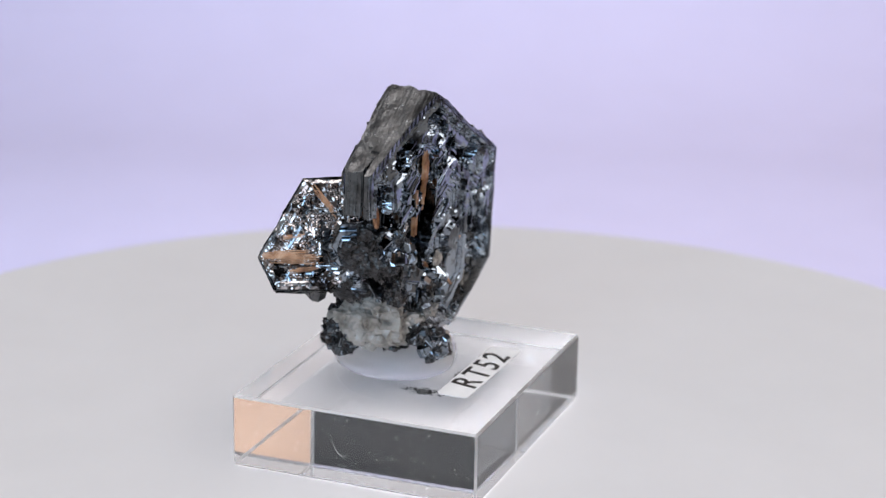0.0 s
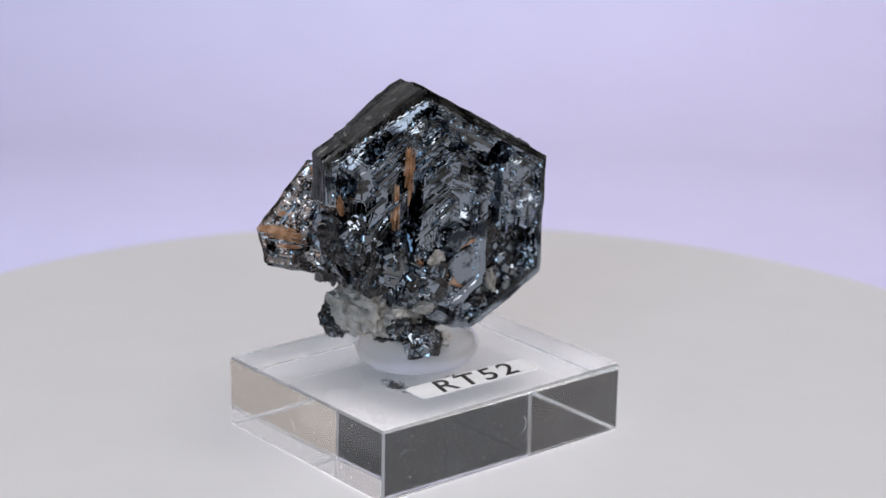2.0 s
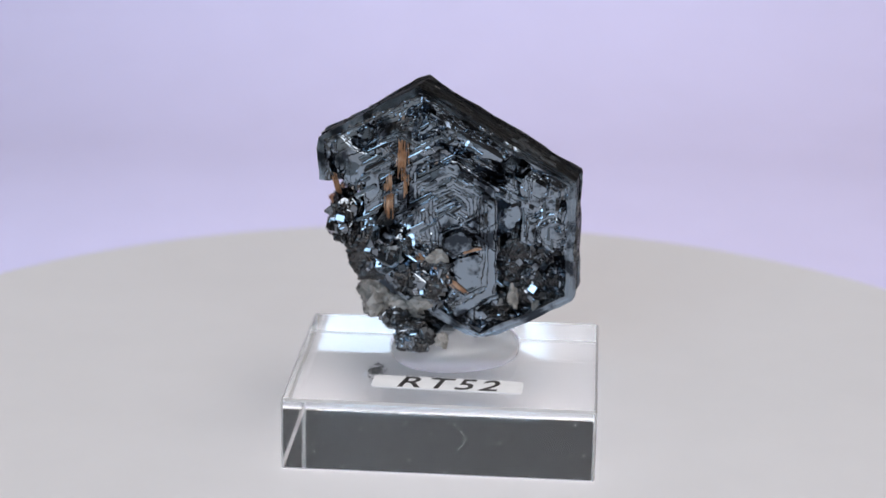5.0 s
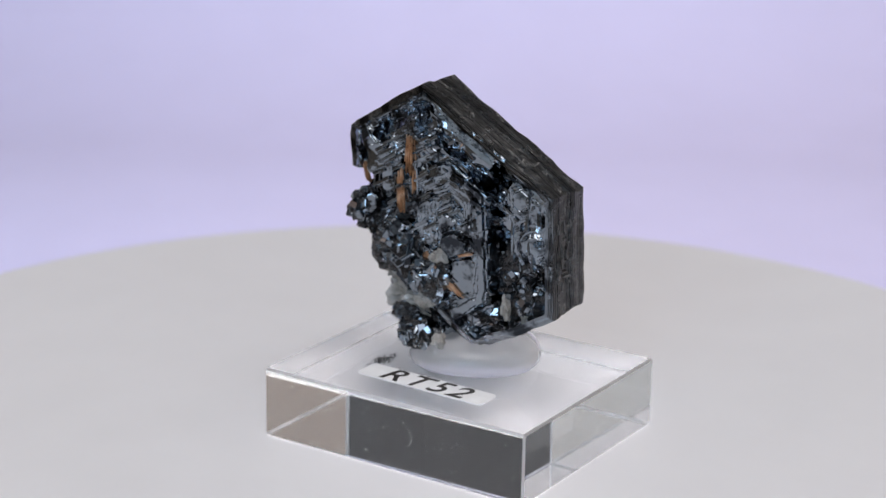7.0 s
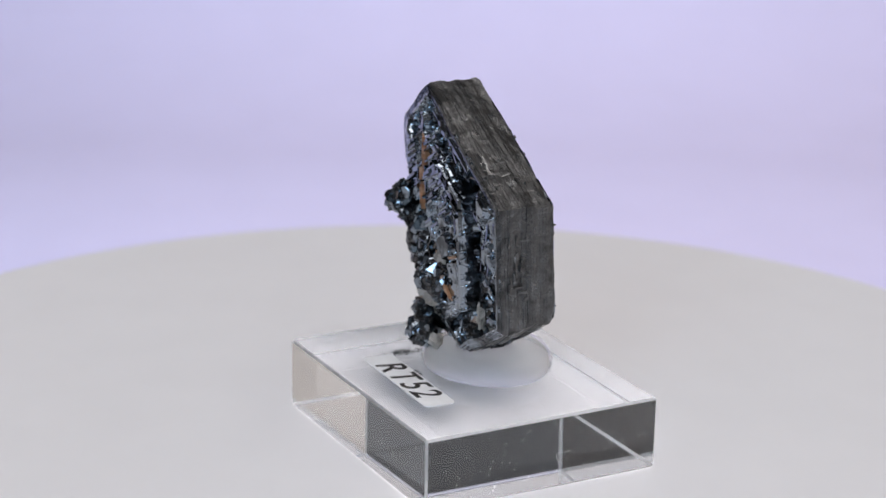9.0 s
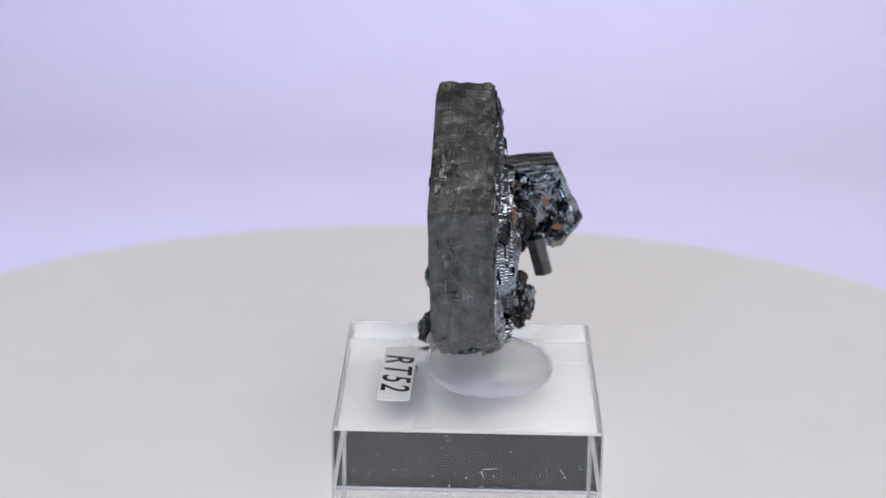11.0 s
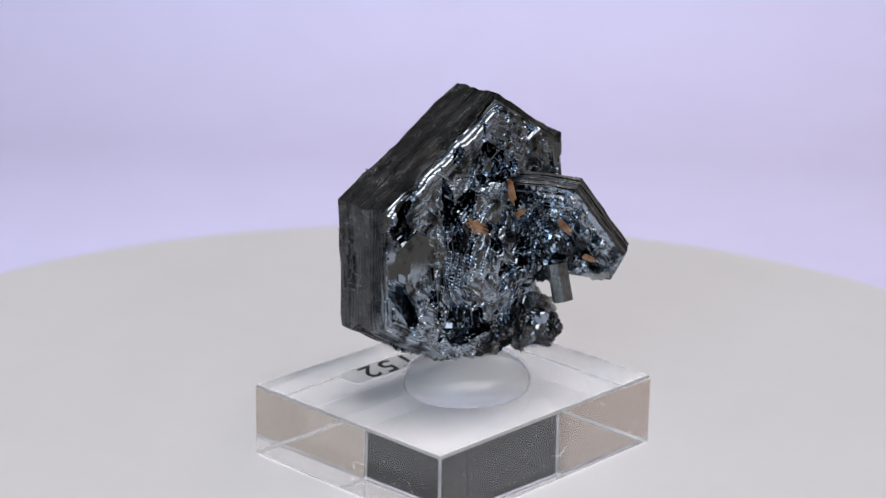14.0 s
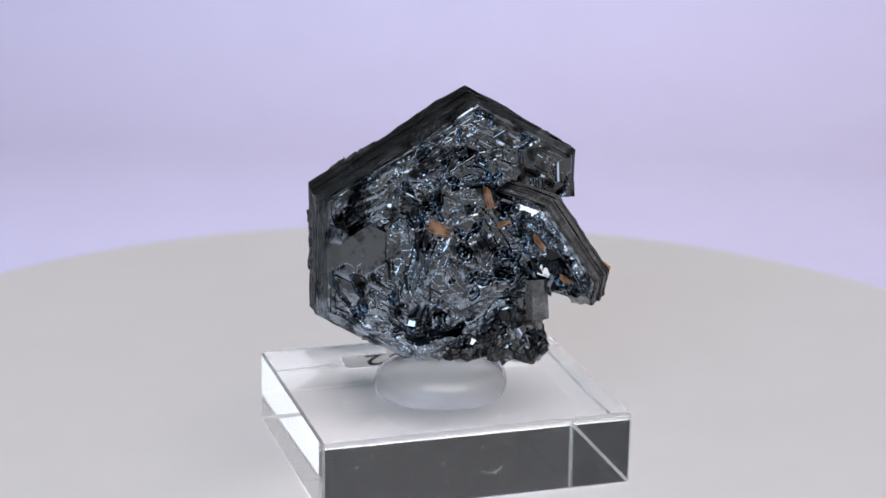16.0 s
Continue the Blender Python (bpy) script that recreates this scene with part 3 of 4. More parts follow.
def grow_face(so, m, outline, relief, side, depth, keep, grid, inner=0.55):
    """A stepped face over the outline on a triangular grid that follows the crystal's edges."""
    lo, hi = -30.0, 66.0
    n1, n2 = int(140 / grid), int(62 / grid / math.cos(radians(30)))
    i, j = np.meshgrid(np.arange(n1), np.arange(n2), indexing="ij")
    x = (lo + j * grid * math.cos(radians(30))).ravel()
    z = (-30.0 + i * grid + j * grid * 0.5 - 18.0).ravel()
    edge = plane_inset(outline, x, z)
    ok = (edge > inner) & keep(x, z)
    index = np.full(len(x), -1)
    index[ok] = np.arange(ok.sum())
    index = index.reshape(n1, n2)
    x, z, edge = x[ok], z[ok], edge[ok]
    h = depth(x) + side * relief(x, z, edge)
    FACES.append((x, z, h))
    b = len(so.v)
    so.v += [(m @ Vector((float(u), float(v), float(w)))) * MM for u, v, w in zip(x, z, h)]
    q00, q10, q01, q11 = index[:-1, :-1].ravel(), index[1:, :-1].ravel(), index[:-1, 1:].ravel(), index[1:, 1:].ravel()
    for tri in ((q00, q10, q01), (q10, q11, q01)):
        t = np.stack(tri, 1)
        t = t[(t >= 0).all(1)] + b
        # normals point out of the crystal
        if side > 0:
            t = t[:, ::-1]
        so.f += [tuple(r) for r in t.tolist()]
        so.mi += [0] * len(t)


def decorate(so, m, outline, face, side, rng, laths, bits, area):
    """Laths along the crystal's edges and small tilted platelets, in patches."""
    for k in range(laths + bits):
        x, z = rng.uniform(*area[:2]), rng.uniform(*area[2:])
        edge, turn = min((d - x * math.cos(radians(a)) - z * math.sin(radians(a)), a) for a, d in outline)
        if side > 0 and math.hypot(x - 14.4, z - 36.2) < 4.3:
            continue
        if edge < 1.3 or noise.noise(Vector((x * 0.22, z * 0.22, 5.0 * side))) < -0.12:
            continue
        top = surface_at(face, x, z)
        if top is None:
            continue
        if k < laths:
            if rng.random() < 0.3:
                turn += rng.choice((60, -60))
            ln, wd = rng.choice((0.3, 0.5, 0.8, 1.3, 2.0)) * rng.uniform(0.8, 1.2), rng.uniform(0.07, 0.28)
            ln = min(ln, max(0.25, edge - 1.1))
            wd = min(wd, ln * 0.6)
            ca, sa = math.cos(radians(turn + 90)), math.sin(radians(turn + 90))
            tip = wd * 0.58
            poly = [(x + u * ca - v * sa, z + u * sa + v * ca) for u, v in ((-ln + tip, -wd), (ln - tip, -wd), (ln, 0), (ln - tip, wd), (-ln + tip, wd), (-ln, 0))]
            so.prism(poly, top - side * 1.0, top + side * rng.uniform(0.03, 0.3), jog(m, x, z, rng, 5.0, -side * 3, top), lip=rng.uniform(10, 45))
        else:
            r = rng.choice((0.12, 0.18, 0.25, 0.4)) * rng.uniform(0.7, 1.2)
            so.prism(hexagon(x, z, r, rng), top - side * 0.8, top + side * rng.uniform(0.02, 0.22), jog(m, x, z, rng, 14, -side * 13, top), lip=rng.uniform(10, 45))


def lath_field(so, m, face, side, rng, count, area, turn, size, spread, lean):
    """Long laths side by side, all along one direction, with dark gaps between them."""
    for k in range(count):
        x, z = rng.uniform(*area[:2]), rng.uniform(*area[2:])
        if side > 0 and math.hypot(x - 14.4, z - 36.2) < 4.8:
            continue
        if noise.noise(Vector((x * 0.28, z * 0.28, 3.0 + side))) < -0.1 or min(d - x * math.cos(radians(a)) - z * math.sin(radians(a)) for a, d in BASE) < 4.5:
            continue
        top = surface_at(face, x, z)
        if top is None:
            continue
        ln, wd = rng.uniform(*size), rng.uniform(0.1, 0.3)
        ca, sa = math.cos(radians(turn + 90 + rng.gauss(0, 3))), math.sin(radians(turn + 90))
        tip = wd * 0.5
        poly = [(x + u * ca - v * sa, z + u * sa + v * ca) for u, v in ((-ln + tip, -wd), (ln - tip, -wd), (ln, 0), (ln - tip, wd), (-ln + tip, wd), (-ln, 0))]
        so.prism(poly, top - side * 1.2, top + side * rng.uniform(0.1, 0.5), jog(m, x, z, rng, spread, lean, top), lip=rng.uniform(5, 30))


def rim_drop(a, u):
    """How far the rim is drawn in from its outline at the share u of the thickness: the back edge is rounded."""
    k = {0: 1.0, 60: 1.2, 120: 0.8, 300: 1.0}.get(a, 0.6) * ease((u - 0.78) / 0.22) ** 2
    if a == 120:
        k += 0.45 * ease((u - 0.5) / 0.1)
    if a == 60:
        k += 0.35 * ease((u - 0.6) / 0.05)
    return k


def build_main_crystal(par):
    rng = random.Random(11)
    so = Solid(1.0)
    wob = {a: [rng.uniform(0, 6.28) for _ in range(3)] for a, _ in BASE}
    # layers stacked from front to back: the striated rim; the lower left corner is broken away
    n = 58
    y_front, y_back = -0.2, 9.6
    for k in range(n):
        u = (k + 0.5) / n
        h0, h1 = y_front + (y_back - y_front) * k / n, y_front + (y_back - y_front) * (k + 1) / n + 0.03
        planes = []
        cut = 12.0 * max(0, 0.075 - u)
        for a, d in BASE:
            w = wob[a]
            dd = 0.22 * math.sin(7 * u + w[0]) + 0.12 * math.sin(19 * u + w[1]) + rng.uniform(-0.04, 0.04) - cut - 0.12 * rng.random() ** 3
            if a == 240:
                dd -= 2.6 * (1 - u)
            dd -= rim_drop(a, u)
            planes.append((a, d + dd))
        lean_front, lean_back = 3.0 + (h0 + 0.05) / 0.17, max(0.0, (9.6 - h1) / 0.085 - 2.0)
        for extra in ([(270, -42.2 - rng.uniform(0, 0.5))], [(180, 13.0 + rng.uniform(-0.5, 0.5))]):
            extra = extra + [(180, max(lean_front, 0.0)), (180, lean_back), (270, -17.6 - rng.uniform(0, 0.8))]
            if 3.9 < h0 < 6.8:
                extra = extra + [(180, lean_front - 10.0), (270, -19.0)]
                so.prism(clip_polygon(planes + extra), h0, h1, MAIN, side=1)
            else:
                # rings that leave the middle of both faces hollow
                dist = dict(planes)
                for a, d in planes:
                    b1, b2 = dist[(a + 60) % 360], dist[(a - 60) % 360]
                    wid = max(0.25, 1.25 - cut)
                    so.prism(clip_polygon([(a, d), (a + 180, -(d - wid)), (a + 120, b1 - d), (a - 120, b2 - d), *extra]), h0, h1, MAIN, side=1)
    # stepped growth faces
    outline = [(0, 21.9), (60, 50.3), (120, 53.6), (180, 20.2), (240, -17.6), (300, -11.2)]
    grow_face(so, MAIN, outline, front_relief(rng), -1, front_depth, keep_main, 0.16)
    outline = [(0, 21.3), (60, 49.5), (120, 53.0), (180, 20.0), (240, -15.5), (300, -11.7)]
    grow_face(so, MAIN, outline, back_relief(rng), 1, back_depth, keep_main, 0.16)
    so.warp = 0.0
    # small chips and ledges on the striated rim
    for k in range(700):
        a, d, lo, hi = rng.choice(((0, 21.9, 10, 42), (60, 50.3, -16, 16), (60, 50.3, -16, 16), (120, 53.6, -14, 14)))
        h = rng.uniform(0.6, 9.2)
        u = (h - y_front) / (y_back - y_front)
        d -= rim_drop(a, u)
        ca, sa, v = math.cos(radians(a)), math.sin(radians(a)), rng.uniform(lo, hi)
        at = Vector((d * ca - v * sa, d * sa + v * ca, h))
        others = [e - at.x * math.cos(radians(b)) - at.y * math.sin(radians(b)) for b, e in BASE if b != a]
        if noise.noise(at * 0.3) < 0.0 or min(others) < 3.6 or (at.x < -12 and at.y < 43.5) or not front_depth(at.x) + 0.8 < h < back_depth(at.x) - 2.2:
            continue
        ln, wd = rng.uniform(0.15, 0.8), rng.uniform(0.06, 0.22)
        m = MAIN @ Matrix.Translation(at) @ frame_matrix((ca, sa, 0), (-sa, ca, 0)) @ pose(0, 0, 0, rng.gauss(0, 7), rng.gauss(0, 7), rng.choice((0, 0, 0, 90)))
        so.prism([(-ln, -wd), (ln, -wd), (ln + wd, 0), (ln, wd), (-ln, wd), (-ln - wd, 0)], -1.0, rng.uniform(0.04, 0.16) - 0.3 * ease((h - 4.0) / 4.0), m, side=1, cap=0 if h > 6.5 and rng.random() < 0.6 else 1)
    decorate(so, MAIN, outline, FACES[0], -1, rng, 330, 170, (-18, 20, 18, 57))
    decorate(so, MAIN, outline, FACES[1], 1, rng, 240, 90, (-18, 20, 18, 57))
    lath_field(so, MAIN, FACES[0], -1, rng, 190, (-13, 3, 36, 54), 120, (0.5, 2.0), 4.0, 3.0)
    lath_field(so, MAIN, FACES[0], -1, rng, 90, (0, 15, 40, 52), 60, (0.4, 1.4), 4.0, 3.0)
    lath_field(so, MAIN, FACES[1], 1, rng, 50, (4, 17, 22, 44), 0, (0.5, 1.8), 5.0, -5.0)
    lath_field(so, MAIN, FACES[1], 1, rng, 50, (-12, 8, 40, 54), 120, (0.4, 1.4), 6.0, -5.0)
    return so.build("main_crystal", [HEMATITE, HEMATITE_SIDE], par, "thick hexagonal black metallic crystal plate with stepped faces")


SMALL = frame_matrix((-0.8539, -0.3680, 0.3680), (0.3957, -0.9184, 0))


def build_small_crystal(par):
    rng = random.Random(23)
    so = Solid(0.7)
    base = [(90, 41.0), (150, 39.4), (210, 10.9), (270, -23.2), (330, -21.0), (30, 12.5)]
    chip = (300, -29.0)
    n = 17
    for k in range(n):
        planes = [(a, d + rng.uniform(-0.4, 0.12)) for a, d in base + [chip]]
        h0, h1 = 18.3 + 3.7 * k / n, 18.3 + 3.7 * (k + 1) / n + 0.02
        if h0 < 18.5 or h1 > 21.75:
            continue
        if 19.6 < h0 < 20.7:
            so.prism(clip_polygon(planes), h0, h1, SMALL, side=1)
        else:
            for a, d in planes:
                so.prism(clip_polygon(planes + [(a + 180, 0.7 - d)]), h0, h1, SMALL, side=1)
    so.warp = 0.0
    for side, level, lift in ((1, 22.0, 0.5), (-1, 18.3, 1.0)):
        hills = [hillock(rng, rng.uniform(-27, -12), rng.uniform(24, 40), rng.uniform(-0.1, lift), rng.uniform(0.2, 1.8), rng.uniform(0.4, 1.2), rng.choice((0.12, 0.2, 0.3)), 3.0 if side < 0 else 1.6) for _ in range(40)]

        def relief(x, z, edge, hills=hills, lift=lift, side=side):
            sx, sz = x + 0.3 * rough_field(x, z, 0.4, 81.0 + side, 2), z + 0.3 * rough_field(x, z, 0.4, 85.0 + side, 2)
            e = np.full(len(x), 0.03)
            e = e - stairs(np.clip(edge - 0.6, 0, 3) * 0.3, 0.2, 0.3)
            for h in hills:
                e = np.maximum(e, hill_height(h, sx, sz))
            e = e + (0.12 if side > 0 else 0.4) * stairs(rough_field(x, z, 0.55, 91.0 + side, 4), 0.3, 0.4) * np.clip((edge - 0.6) / 1.5, 0, 1)
            e = e + (0.06 if side > 0 else 0.12) * rough_field(x, z, 0.5, 95.0 + side, 2)
            if side < 0:
                # hollow with curved steps
                e = e - stairs(np.clip(6.5 - np.hypot(sx + 19.5, sz - 31.5), 0, 3.4) * 0.45, 0.4, 0.35)
                # sloping bars across the upper part
                bar = (z / 1.5 + 0.3 * rough_field(x, z, 0.2, 94.0, 1)) % 1.0
                mask = np.clip(6 * rough_field(x, z, 0.25, 96.0, 1) + 0.8, 0, 1)
                e = e + mask * 0.6 * np.where(bar < 0.55, bar / 0.55, (1 - bar) / 0.45)
            # dark broken pits through the bright growth surface
            hole = np.clip(5.0 * (rough_field(x, z, 0.3, 97.0 + side, 3) - (0.22 if side > 0 else 0.1)), 0, 1) * np.clip((edge - 0.5) / 0.6, 0, 1)
            e = e - hole * (0.3 + 0.8 * np.abs(rough_field(x, z, 0.9, 99.0, 3)))
            rim = 0.04 - 0.3 * np.clip(0.9 + 0.6 * rough_field(x, z, 0.8, 93.0, 2) - edge, 0, 1)
            return np.where(edge < 1.2, np.minimum(e, rim), e)

        first = len(so.mi)
        grow_face(so, SMALL, base + [chip], relief, side, lambda x, level=level: level, lambda x, z: x > -40, 0.16, 0.2)
        # the outer face takes the lighter copy, with the window's sheen painted in
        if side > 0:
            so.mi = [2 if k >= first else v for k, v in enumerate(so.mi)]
        decorate(so, SMALL, base, FACES[-1], side, rng, 160, 160, (-28, -10, 23, 41))
    return so.build("side_crystal", [HEMATITE, HEMATITE_SIDE, HEMATITE_SHEEN], par, "smaller tilted black metallic crystal plate")


def build_stem(par):
    so = Solid()
    rng = random.Random(77)
    m = Matrix.Translation((-10.9, 16.4, 28.6)) @ pose(0, 0, 0, 14, -8, 25)
    so.prism(hexagon(0, 0, 1.6, rng, 0.22), -2.9, 3.4, m, 0.05, side=1, lip=30)
    so.build("prism_crystal", [HEMATITE, HEMATITE_SIDE], par, "short grey prismatic crystal")


def shards(so, centre, radii, count, sizes, rng, flat=0.35):
    """A heap of small tilted platelets on an ellipsoid."""
    for k in range(count):
        d = Vector((rng.gauss(0, 1), rng.gauss(0, 1), rng.gauss(0, 1))).normalized()
        q = rng.uniform(0.75, 1.0)
        c = Vector([centre[i] + d[i] * radii[i] * q for i in range(3)])
        r = rng.choice(sizes) * rng.uniform(0.7, 1.2)
        m = Matrix.Translation(c) @ d.to_track_quat("Z", "Y").to_matrix().to_4x4() @ pose(0, 0, 0, rng.gauss(0, 28), rng.gauss(0, 28), rng.uniform(0, 360))
        so.prism(hexagon(0, 0, r, rng, 0.5), -r * 1.2, r * flat, m, 0.0, lip=rng.uniform(15, 55))


def lump_bm(centre, radius, rng, rough=0.35, sub=3, squash=(1, 1, 1)):
    bm = bmesh.new()
    bmesh.ops.create_icosphere(bm, subdivisions=sub, radius=1)
    off = Vector((rng.uniform(-9, 9), rng.uniform(-9, 9), rng.uniform(-9, 9)))
    for v in bm.verts:
        d = v.co.normalized()
        k = 1 + rough * (noise.noise(d * 1.6 + off) + 0.5 * noise.noise(d * 4 + off) + 0.3 * noise.noise(d * 10 + off))
        v.co = Vector([(centre[i] + d[i] * k * radius * squash[i]) * MM for i in range(3)])
    return bm


def build_plates(par):
    """Oblique broken plates below the main crystal's front."""
    rng = random.Random(53)
    for c, r, n in (((-13.5, 0.6, 33.0), 3.6, (-0.5, -0.75, 0.35)), ((-9.0, -0.6, 31.5), 4.0, (-0.15, -0.85, 0.4)), ((-4.5, -1.4, 29.0), 3.2, (0.1, -0.9, 0.3)), ((-11.5, 0.8, 28.2), 3.2, (-0.3, -0.85, -0.2)),
                    ((-6.5, -1.0, 26.2), 2.8, (-0.1, -0.95, -0.1)), ((-16.8, 2.4, 35.5), 3.0, (-0.8, -0.5, 0.2)), ((-17.2, 6.0, 36.8), 3.4, (-0.9, -0.3, -0.2)), ((-15.6, 1.0, 38.8), 2.4, (-0.4, -0.8, 0.35)),
                    ((-1.5, -2.0, 25.2), 2.2, (0.2, -0.9, 0.3)), ((-16.6, 7.0, 32.0), 2.8, (-0.85, -0.4, -0.2))):
        m = Matrix.Translation((c[0] + 0.4, c[1] + 1.7, c[2])) @ frame_matrix(n, (rng.uniform(-1, 1), rng.uniform(-1, 1), rng.uniform(-1, 1)))
        plate = None
        for k in range(7):
            so = Solid()
            q = r * (1 - 0.09 * k) * rng.uniform(0.9, 1.05)
            so.prism(hexagon(rng.uniform(-0.3, 0.3), rng.uniform(-0.3, 0.3), q, rng, 0.3), -2.4 + 0.34 * k, -2.4 + 0.34 * (k + 1.02), m, lip=rng.uniform(15, 40))
            if plate is None:
                plate = so.build("broken_plate", [HEMATITE, HEMATITE_SIDE], par, "broken black metallic crystal plate in steps")
            else:
                so.build("plate_step", [HEMATITE, HEMATITE_SIDE], plate)


def build_matrix(par):
    rng = random.Random(31)
    for c, r, sq in (((-9.0, 7.5, 22.5), 4.3, (1.0, 1.25, 1.0)), ((-5.5, 4.0, 21.8), 3.2, (1.25, 1.0, 0.95)), ((-11.0, 11.0, 22.5), 3.0, (0.9, 1.1, 1.1)), ((-11.0, 5.6, 26.5), 2.7, (1, 1.1, 0.8)),
                     ((-3.0, 0.4, 23.6), 1.5, (1.3, 0.7, 0.7)), ((0.6, -0.8, 17.6), 1.1, (1, 1, 1)), ((-0.5, 0.4, 31.3), 1.25, (1.2, 0.5, 0.95)), ((-3.0, -0.8, 26.3), 1.1, (2.2, 0.6, 0.6)),
                     ((12.0, 1.5, 25.0), 1.2, (0.7, 0.8, 1.8)), ((15.5, 1.6, 24.5), 1.1, (0.6, 0.8, 1.6)), ((-17.5, 19.0, 29.6), 1.4, (1.2, 1.2, 0.8))):
        part("quartz_lump", lump_bm(c, r, rng, 0.5, 4, sq), QUARTZ, par, "greyish white translucent quartz")
    for c, r, n, sz in (((-4.0, -0.8, 18.0), (3.0, 2.2, 2.4), 110, (0.3, 0.5, 0.9)), ((-11.6, 12.4, 20.2), (2.0, 3.0, 3.0), 120, (0.25, 0.4, 0.7)), ((-8.5, 12.0, 21.5), (4.0, 3.2, 4.2), 220, (0.3, 0.5, 0.9)),
                        ((-7.2, 1.0, 20.6), (2.0, 1.7, 1.7), 70, (0.3, 0.5, 0.8)), ((-15.6, 5.8, 36.0), (2.4, 4.6, 4.6), 70, (0.2, 0.3, 0.5)), ((-9.5, 3.6, 31.0), (5.5, 2.8, 4.6), 150, (0.3, 0.6, 1.1)), ((-2.0, 6.5, 20.5), (6.5, 4.5, 4.0), 240, (0.3, 0.5, 0.9)),
                        ((8.5, 5.0, 22.8), (6.3, 4.2, 2.6), 280, (0.3, 0.5, 0.9)), ((-2.5, 0.7, 27.5), (4.5, 2.2, 3.0), 120, (0.3, 0.6, 1.1)), ((-14.0, 10.5, 33.5), (2.4, 4.6, 5.6), 180, (0.4, 0.7, 1.2)),
                        ((14.5, 2.6, 30.0), (5.0, 1.6, 5.5), 240, (0.25, 0.4, 0.7)), ((-15.9, 1.2, 37.4), (1.7, 2.3, 2.6), 110, (0.4, 0.6, 1.0)),
                        ((16.6, 3.4, 25.2), (2.4, 2.8, 1.3), 130, (0.3, 0.5, 0.8)), ((10.8, 4.0, 21.2), (3.0, 3.2, 1.6), 150, (0.3, 0.5, 0.8))):
        core = part("crystal_crust", lump_bm(c, 1.0, rng, 0.45, 5, r), HEMATITE_CRUST, par, "rough dark metallic crust")
        so = Solid()
        shards(so, c, r, n, sz, rng)
        tagged(so.build("crystal_druse", [HEMATITE], core, "crust of small black crystals"), kind="stuff")


def needles(so, m, p0, p1, width, count, rng):
    """A bundle of thin needles from p0 to p1 in the plane of m (p, q, h)."""
    p0, p1 = Vector(p0), Vector(p1)
    d = (p1 - p0)
    ln = d.length
    x = d.normalized()
    for k in range(count * 2):
        s = p0 + x * rng.uniform(0, ln * 0.45)
        l = rng.uniform(0.35, 0.6) * ln
        off = rng.gauss(0, width * 0.4)
        a = math.atan2(x.y, x.x) + rng.gauss(0, 0.04)
        w = rng.uniform(0.02, 0.08)
        mm = m @ Matrix.Translation((s.x - x.y * off, s.y + x.x * off, s.z + rng.uniform(-0.3, 0.1))) @ Matrix.Rotation(a, 4, "Z")
        so.prism([(0, -w), (l, -w * 0.8), (l + 0.3, 0), (l, w * 0.8), (0, w)], -0.15, 0.2, mm)


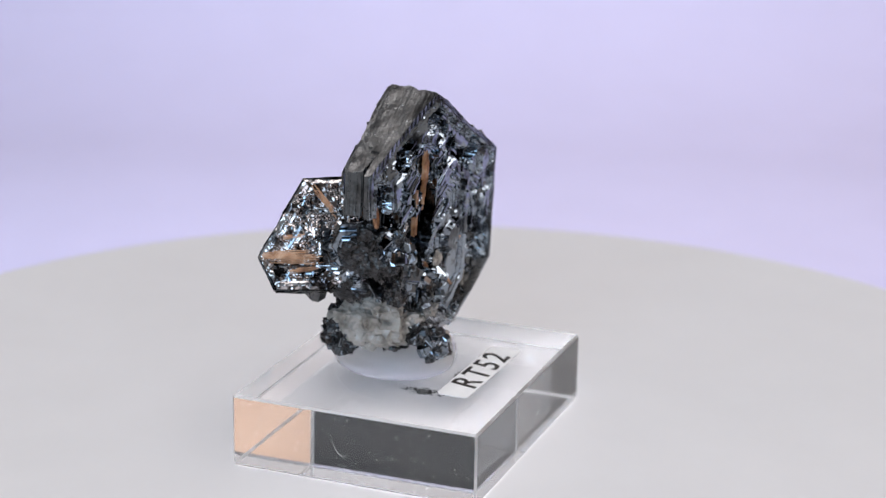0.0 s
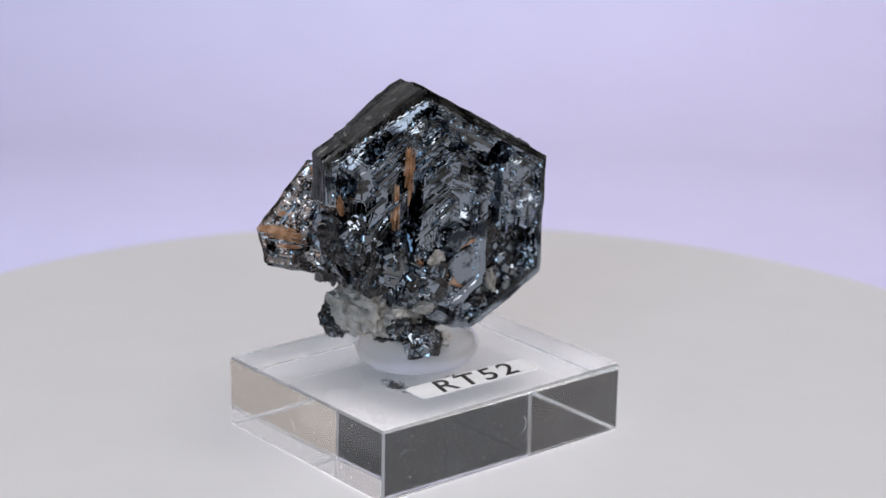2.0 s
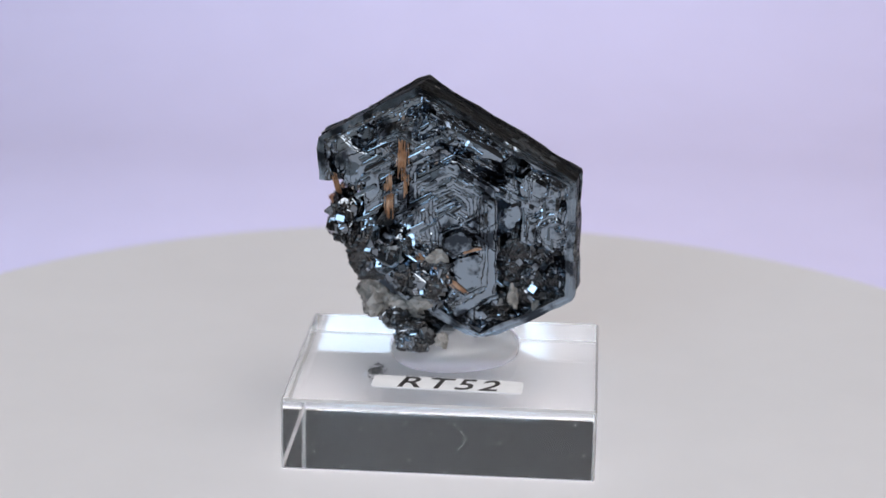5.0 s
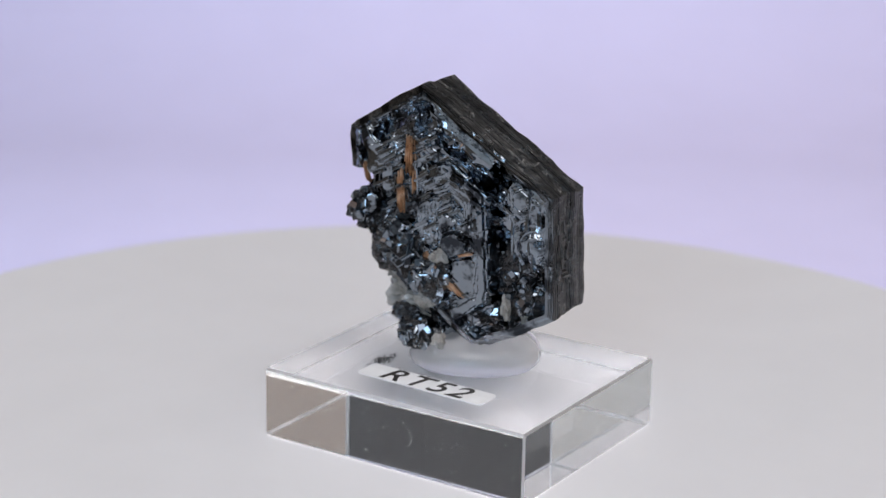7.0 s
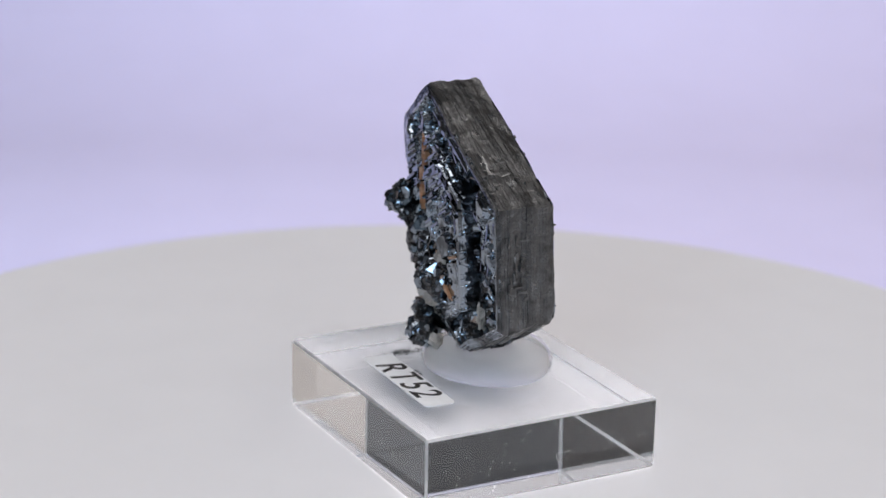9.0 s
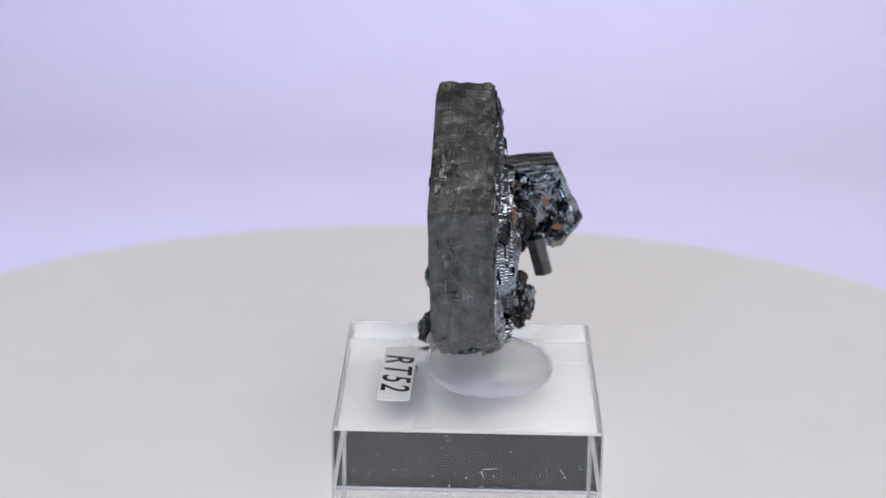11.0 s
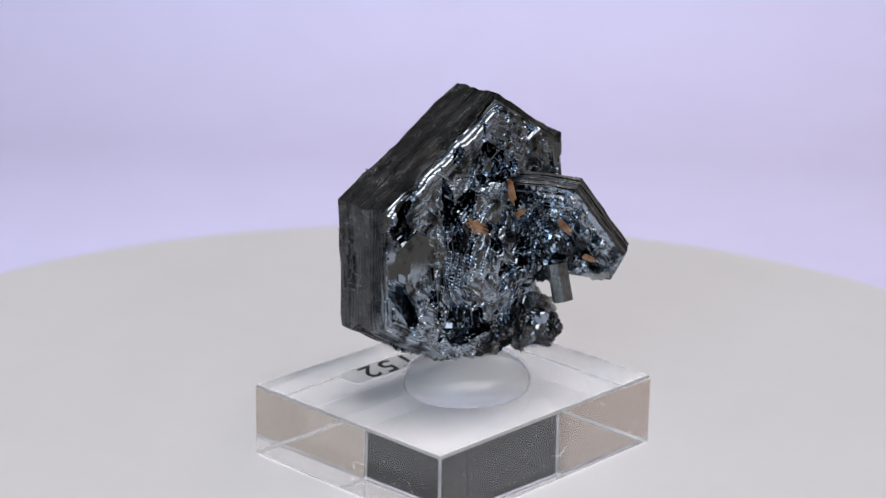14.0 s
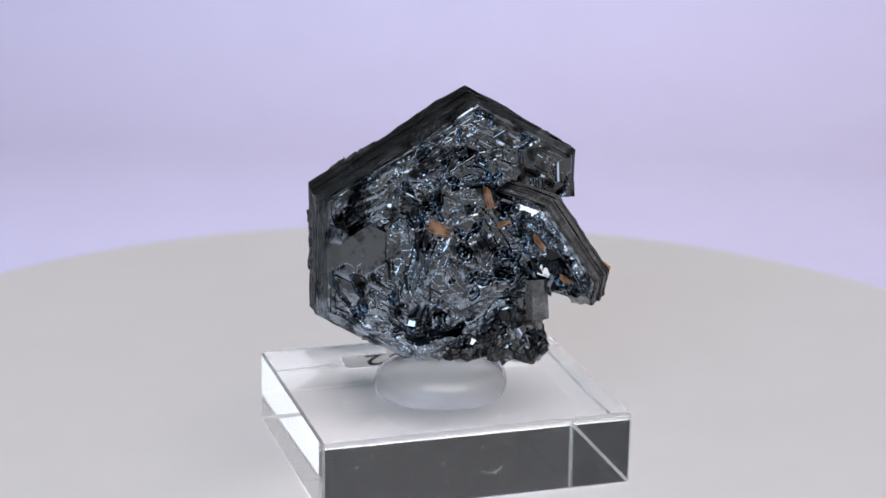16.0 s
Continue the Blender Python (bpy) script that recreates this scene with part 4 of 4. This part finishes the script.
def build_rutile(par):
    rng = random.Random(41)
    for p0, p1, w, c in (((-6.3, 51, 0.3), (-6.6, 44, 0.5), 0.9, 16), ((-8.6, 45, 0.5), (-8.7, 37.5, 0.3), 0.8, 16), ((-5.8, 45.5, 0.5), (-5.9, 41, 0.3), 0.5, 9),
                         ((-17.8, 44, -0.9), (-16.9, 40.5, 0.0), 0.7, 10), ((-1.0, 30, -3.4), (4.9, 25.2, -3.4), 0.6, 14), ((3.5, 32.5, -3.4), (6.5, 33.5, -3.4), 0.4, 7),
                         ((-4, 31.5, -3.2), (-1.5, 29.5, -3.2), 0.5, 8), ((5.4, 40.6, 11.6), (1.2, 38.6, 11.6), 1.1, 22), ((-4.4, 46, 11.5), (-5.4, 41.5, 11.5), 0.7, 12), ((-9, 40, 11.5), (-6.5, 39, 11.5), 0.5, 8)):
        so = Solid()
        face, lift = (FACES[1], 0.45) if p0[2] > 6 else (FACES[0], -0.2)
        tops = [surface_at(face, p0[0] + (p1[0] - p0[0]) * k / 8, p0[1] + (p1[1] - p0[1]) * k / 8) for k in range(9)]
        tops = [v for v in tops if v is not None]
        if tops:
            level = sorted(tops)[-2 if lift > 0 else 1] + lift * 0.5
            p0, p1 = (p0[0], p0[1], level), (p1[0], p1[1], level)
        needles(so, MAIN, p0, p1, w, c, rng)
        so.build("rutile_needles", [RUTILE], par, "orange brown bundle of rutile needles")
    for p0, p1, w, c in (((-28.2, 28.6, 22.45), (-18.8, 28.4, 22.45), 1.0, 34), ((-24, 26.4, 22.45), (-18.5, 26.8, 22.45), 0.4, 10), ((-20.5, 40.0, 22.5), (-16.5, 35.0, 22.5), 0.7, 16), ((-25, 31.5, 22.4), (-21, 31.8, 22.4), 0.4, 8), ((-21, 33, 17.0), (-19, 35.5, 17.0), 0.5, 9), ((-24.5, 28, 17.2), (-22.5, 28.6, 17.2), 0.5, 8)):
        so = Solid()
        needles(so, SMALL, p0, p1, w, c, rng)
        so.build("rutile_needles", [RUTILE], par, "orange brown bundle of rutile needles")


def build_mineral():
    m = tagged(new("mineral_specimen"), "black metallic crystal cluster with orange needles glued on a clear block", "mineral specimen")
    build_main_crystal(m)
    build_small_crystal(m)
    build_stem(m)
    build_plates(m)
    build_matrix(m)
    build_rutile(m)
    return m


build_room()
build_table()
build_backdrop()
turntable = build_turntable()
stand = build_stand()
build_glue(stand)
mineral = build_mineral()


def motions():
    """The turntable turns steadily clockwise, seen from above, with all that stands on it."""
    turns = ((0, 68.70), (1, 54.19), (2, 39.68), (3, 25.17), (4, 10.60), (5, -4.00), (6, -18.60), (7, -33.10), (8, -47.54), (9, -61.95),
             (10, -76.36), (11, -90.76), (12, -105.15), (13, -119.50), (14, -133.81), (15, -148.09), (16, -162.36))
    for ob, z in ((turntable, -0.031), (stand, 0.0), (mineral, 0.0)):
        walk(ob, [(t, pose(0, 0, z, 0, 0, a)) for t, a in turns])


motions()
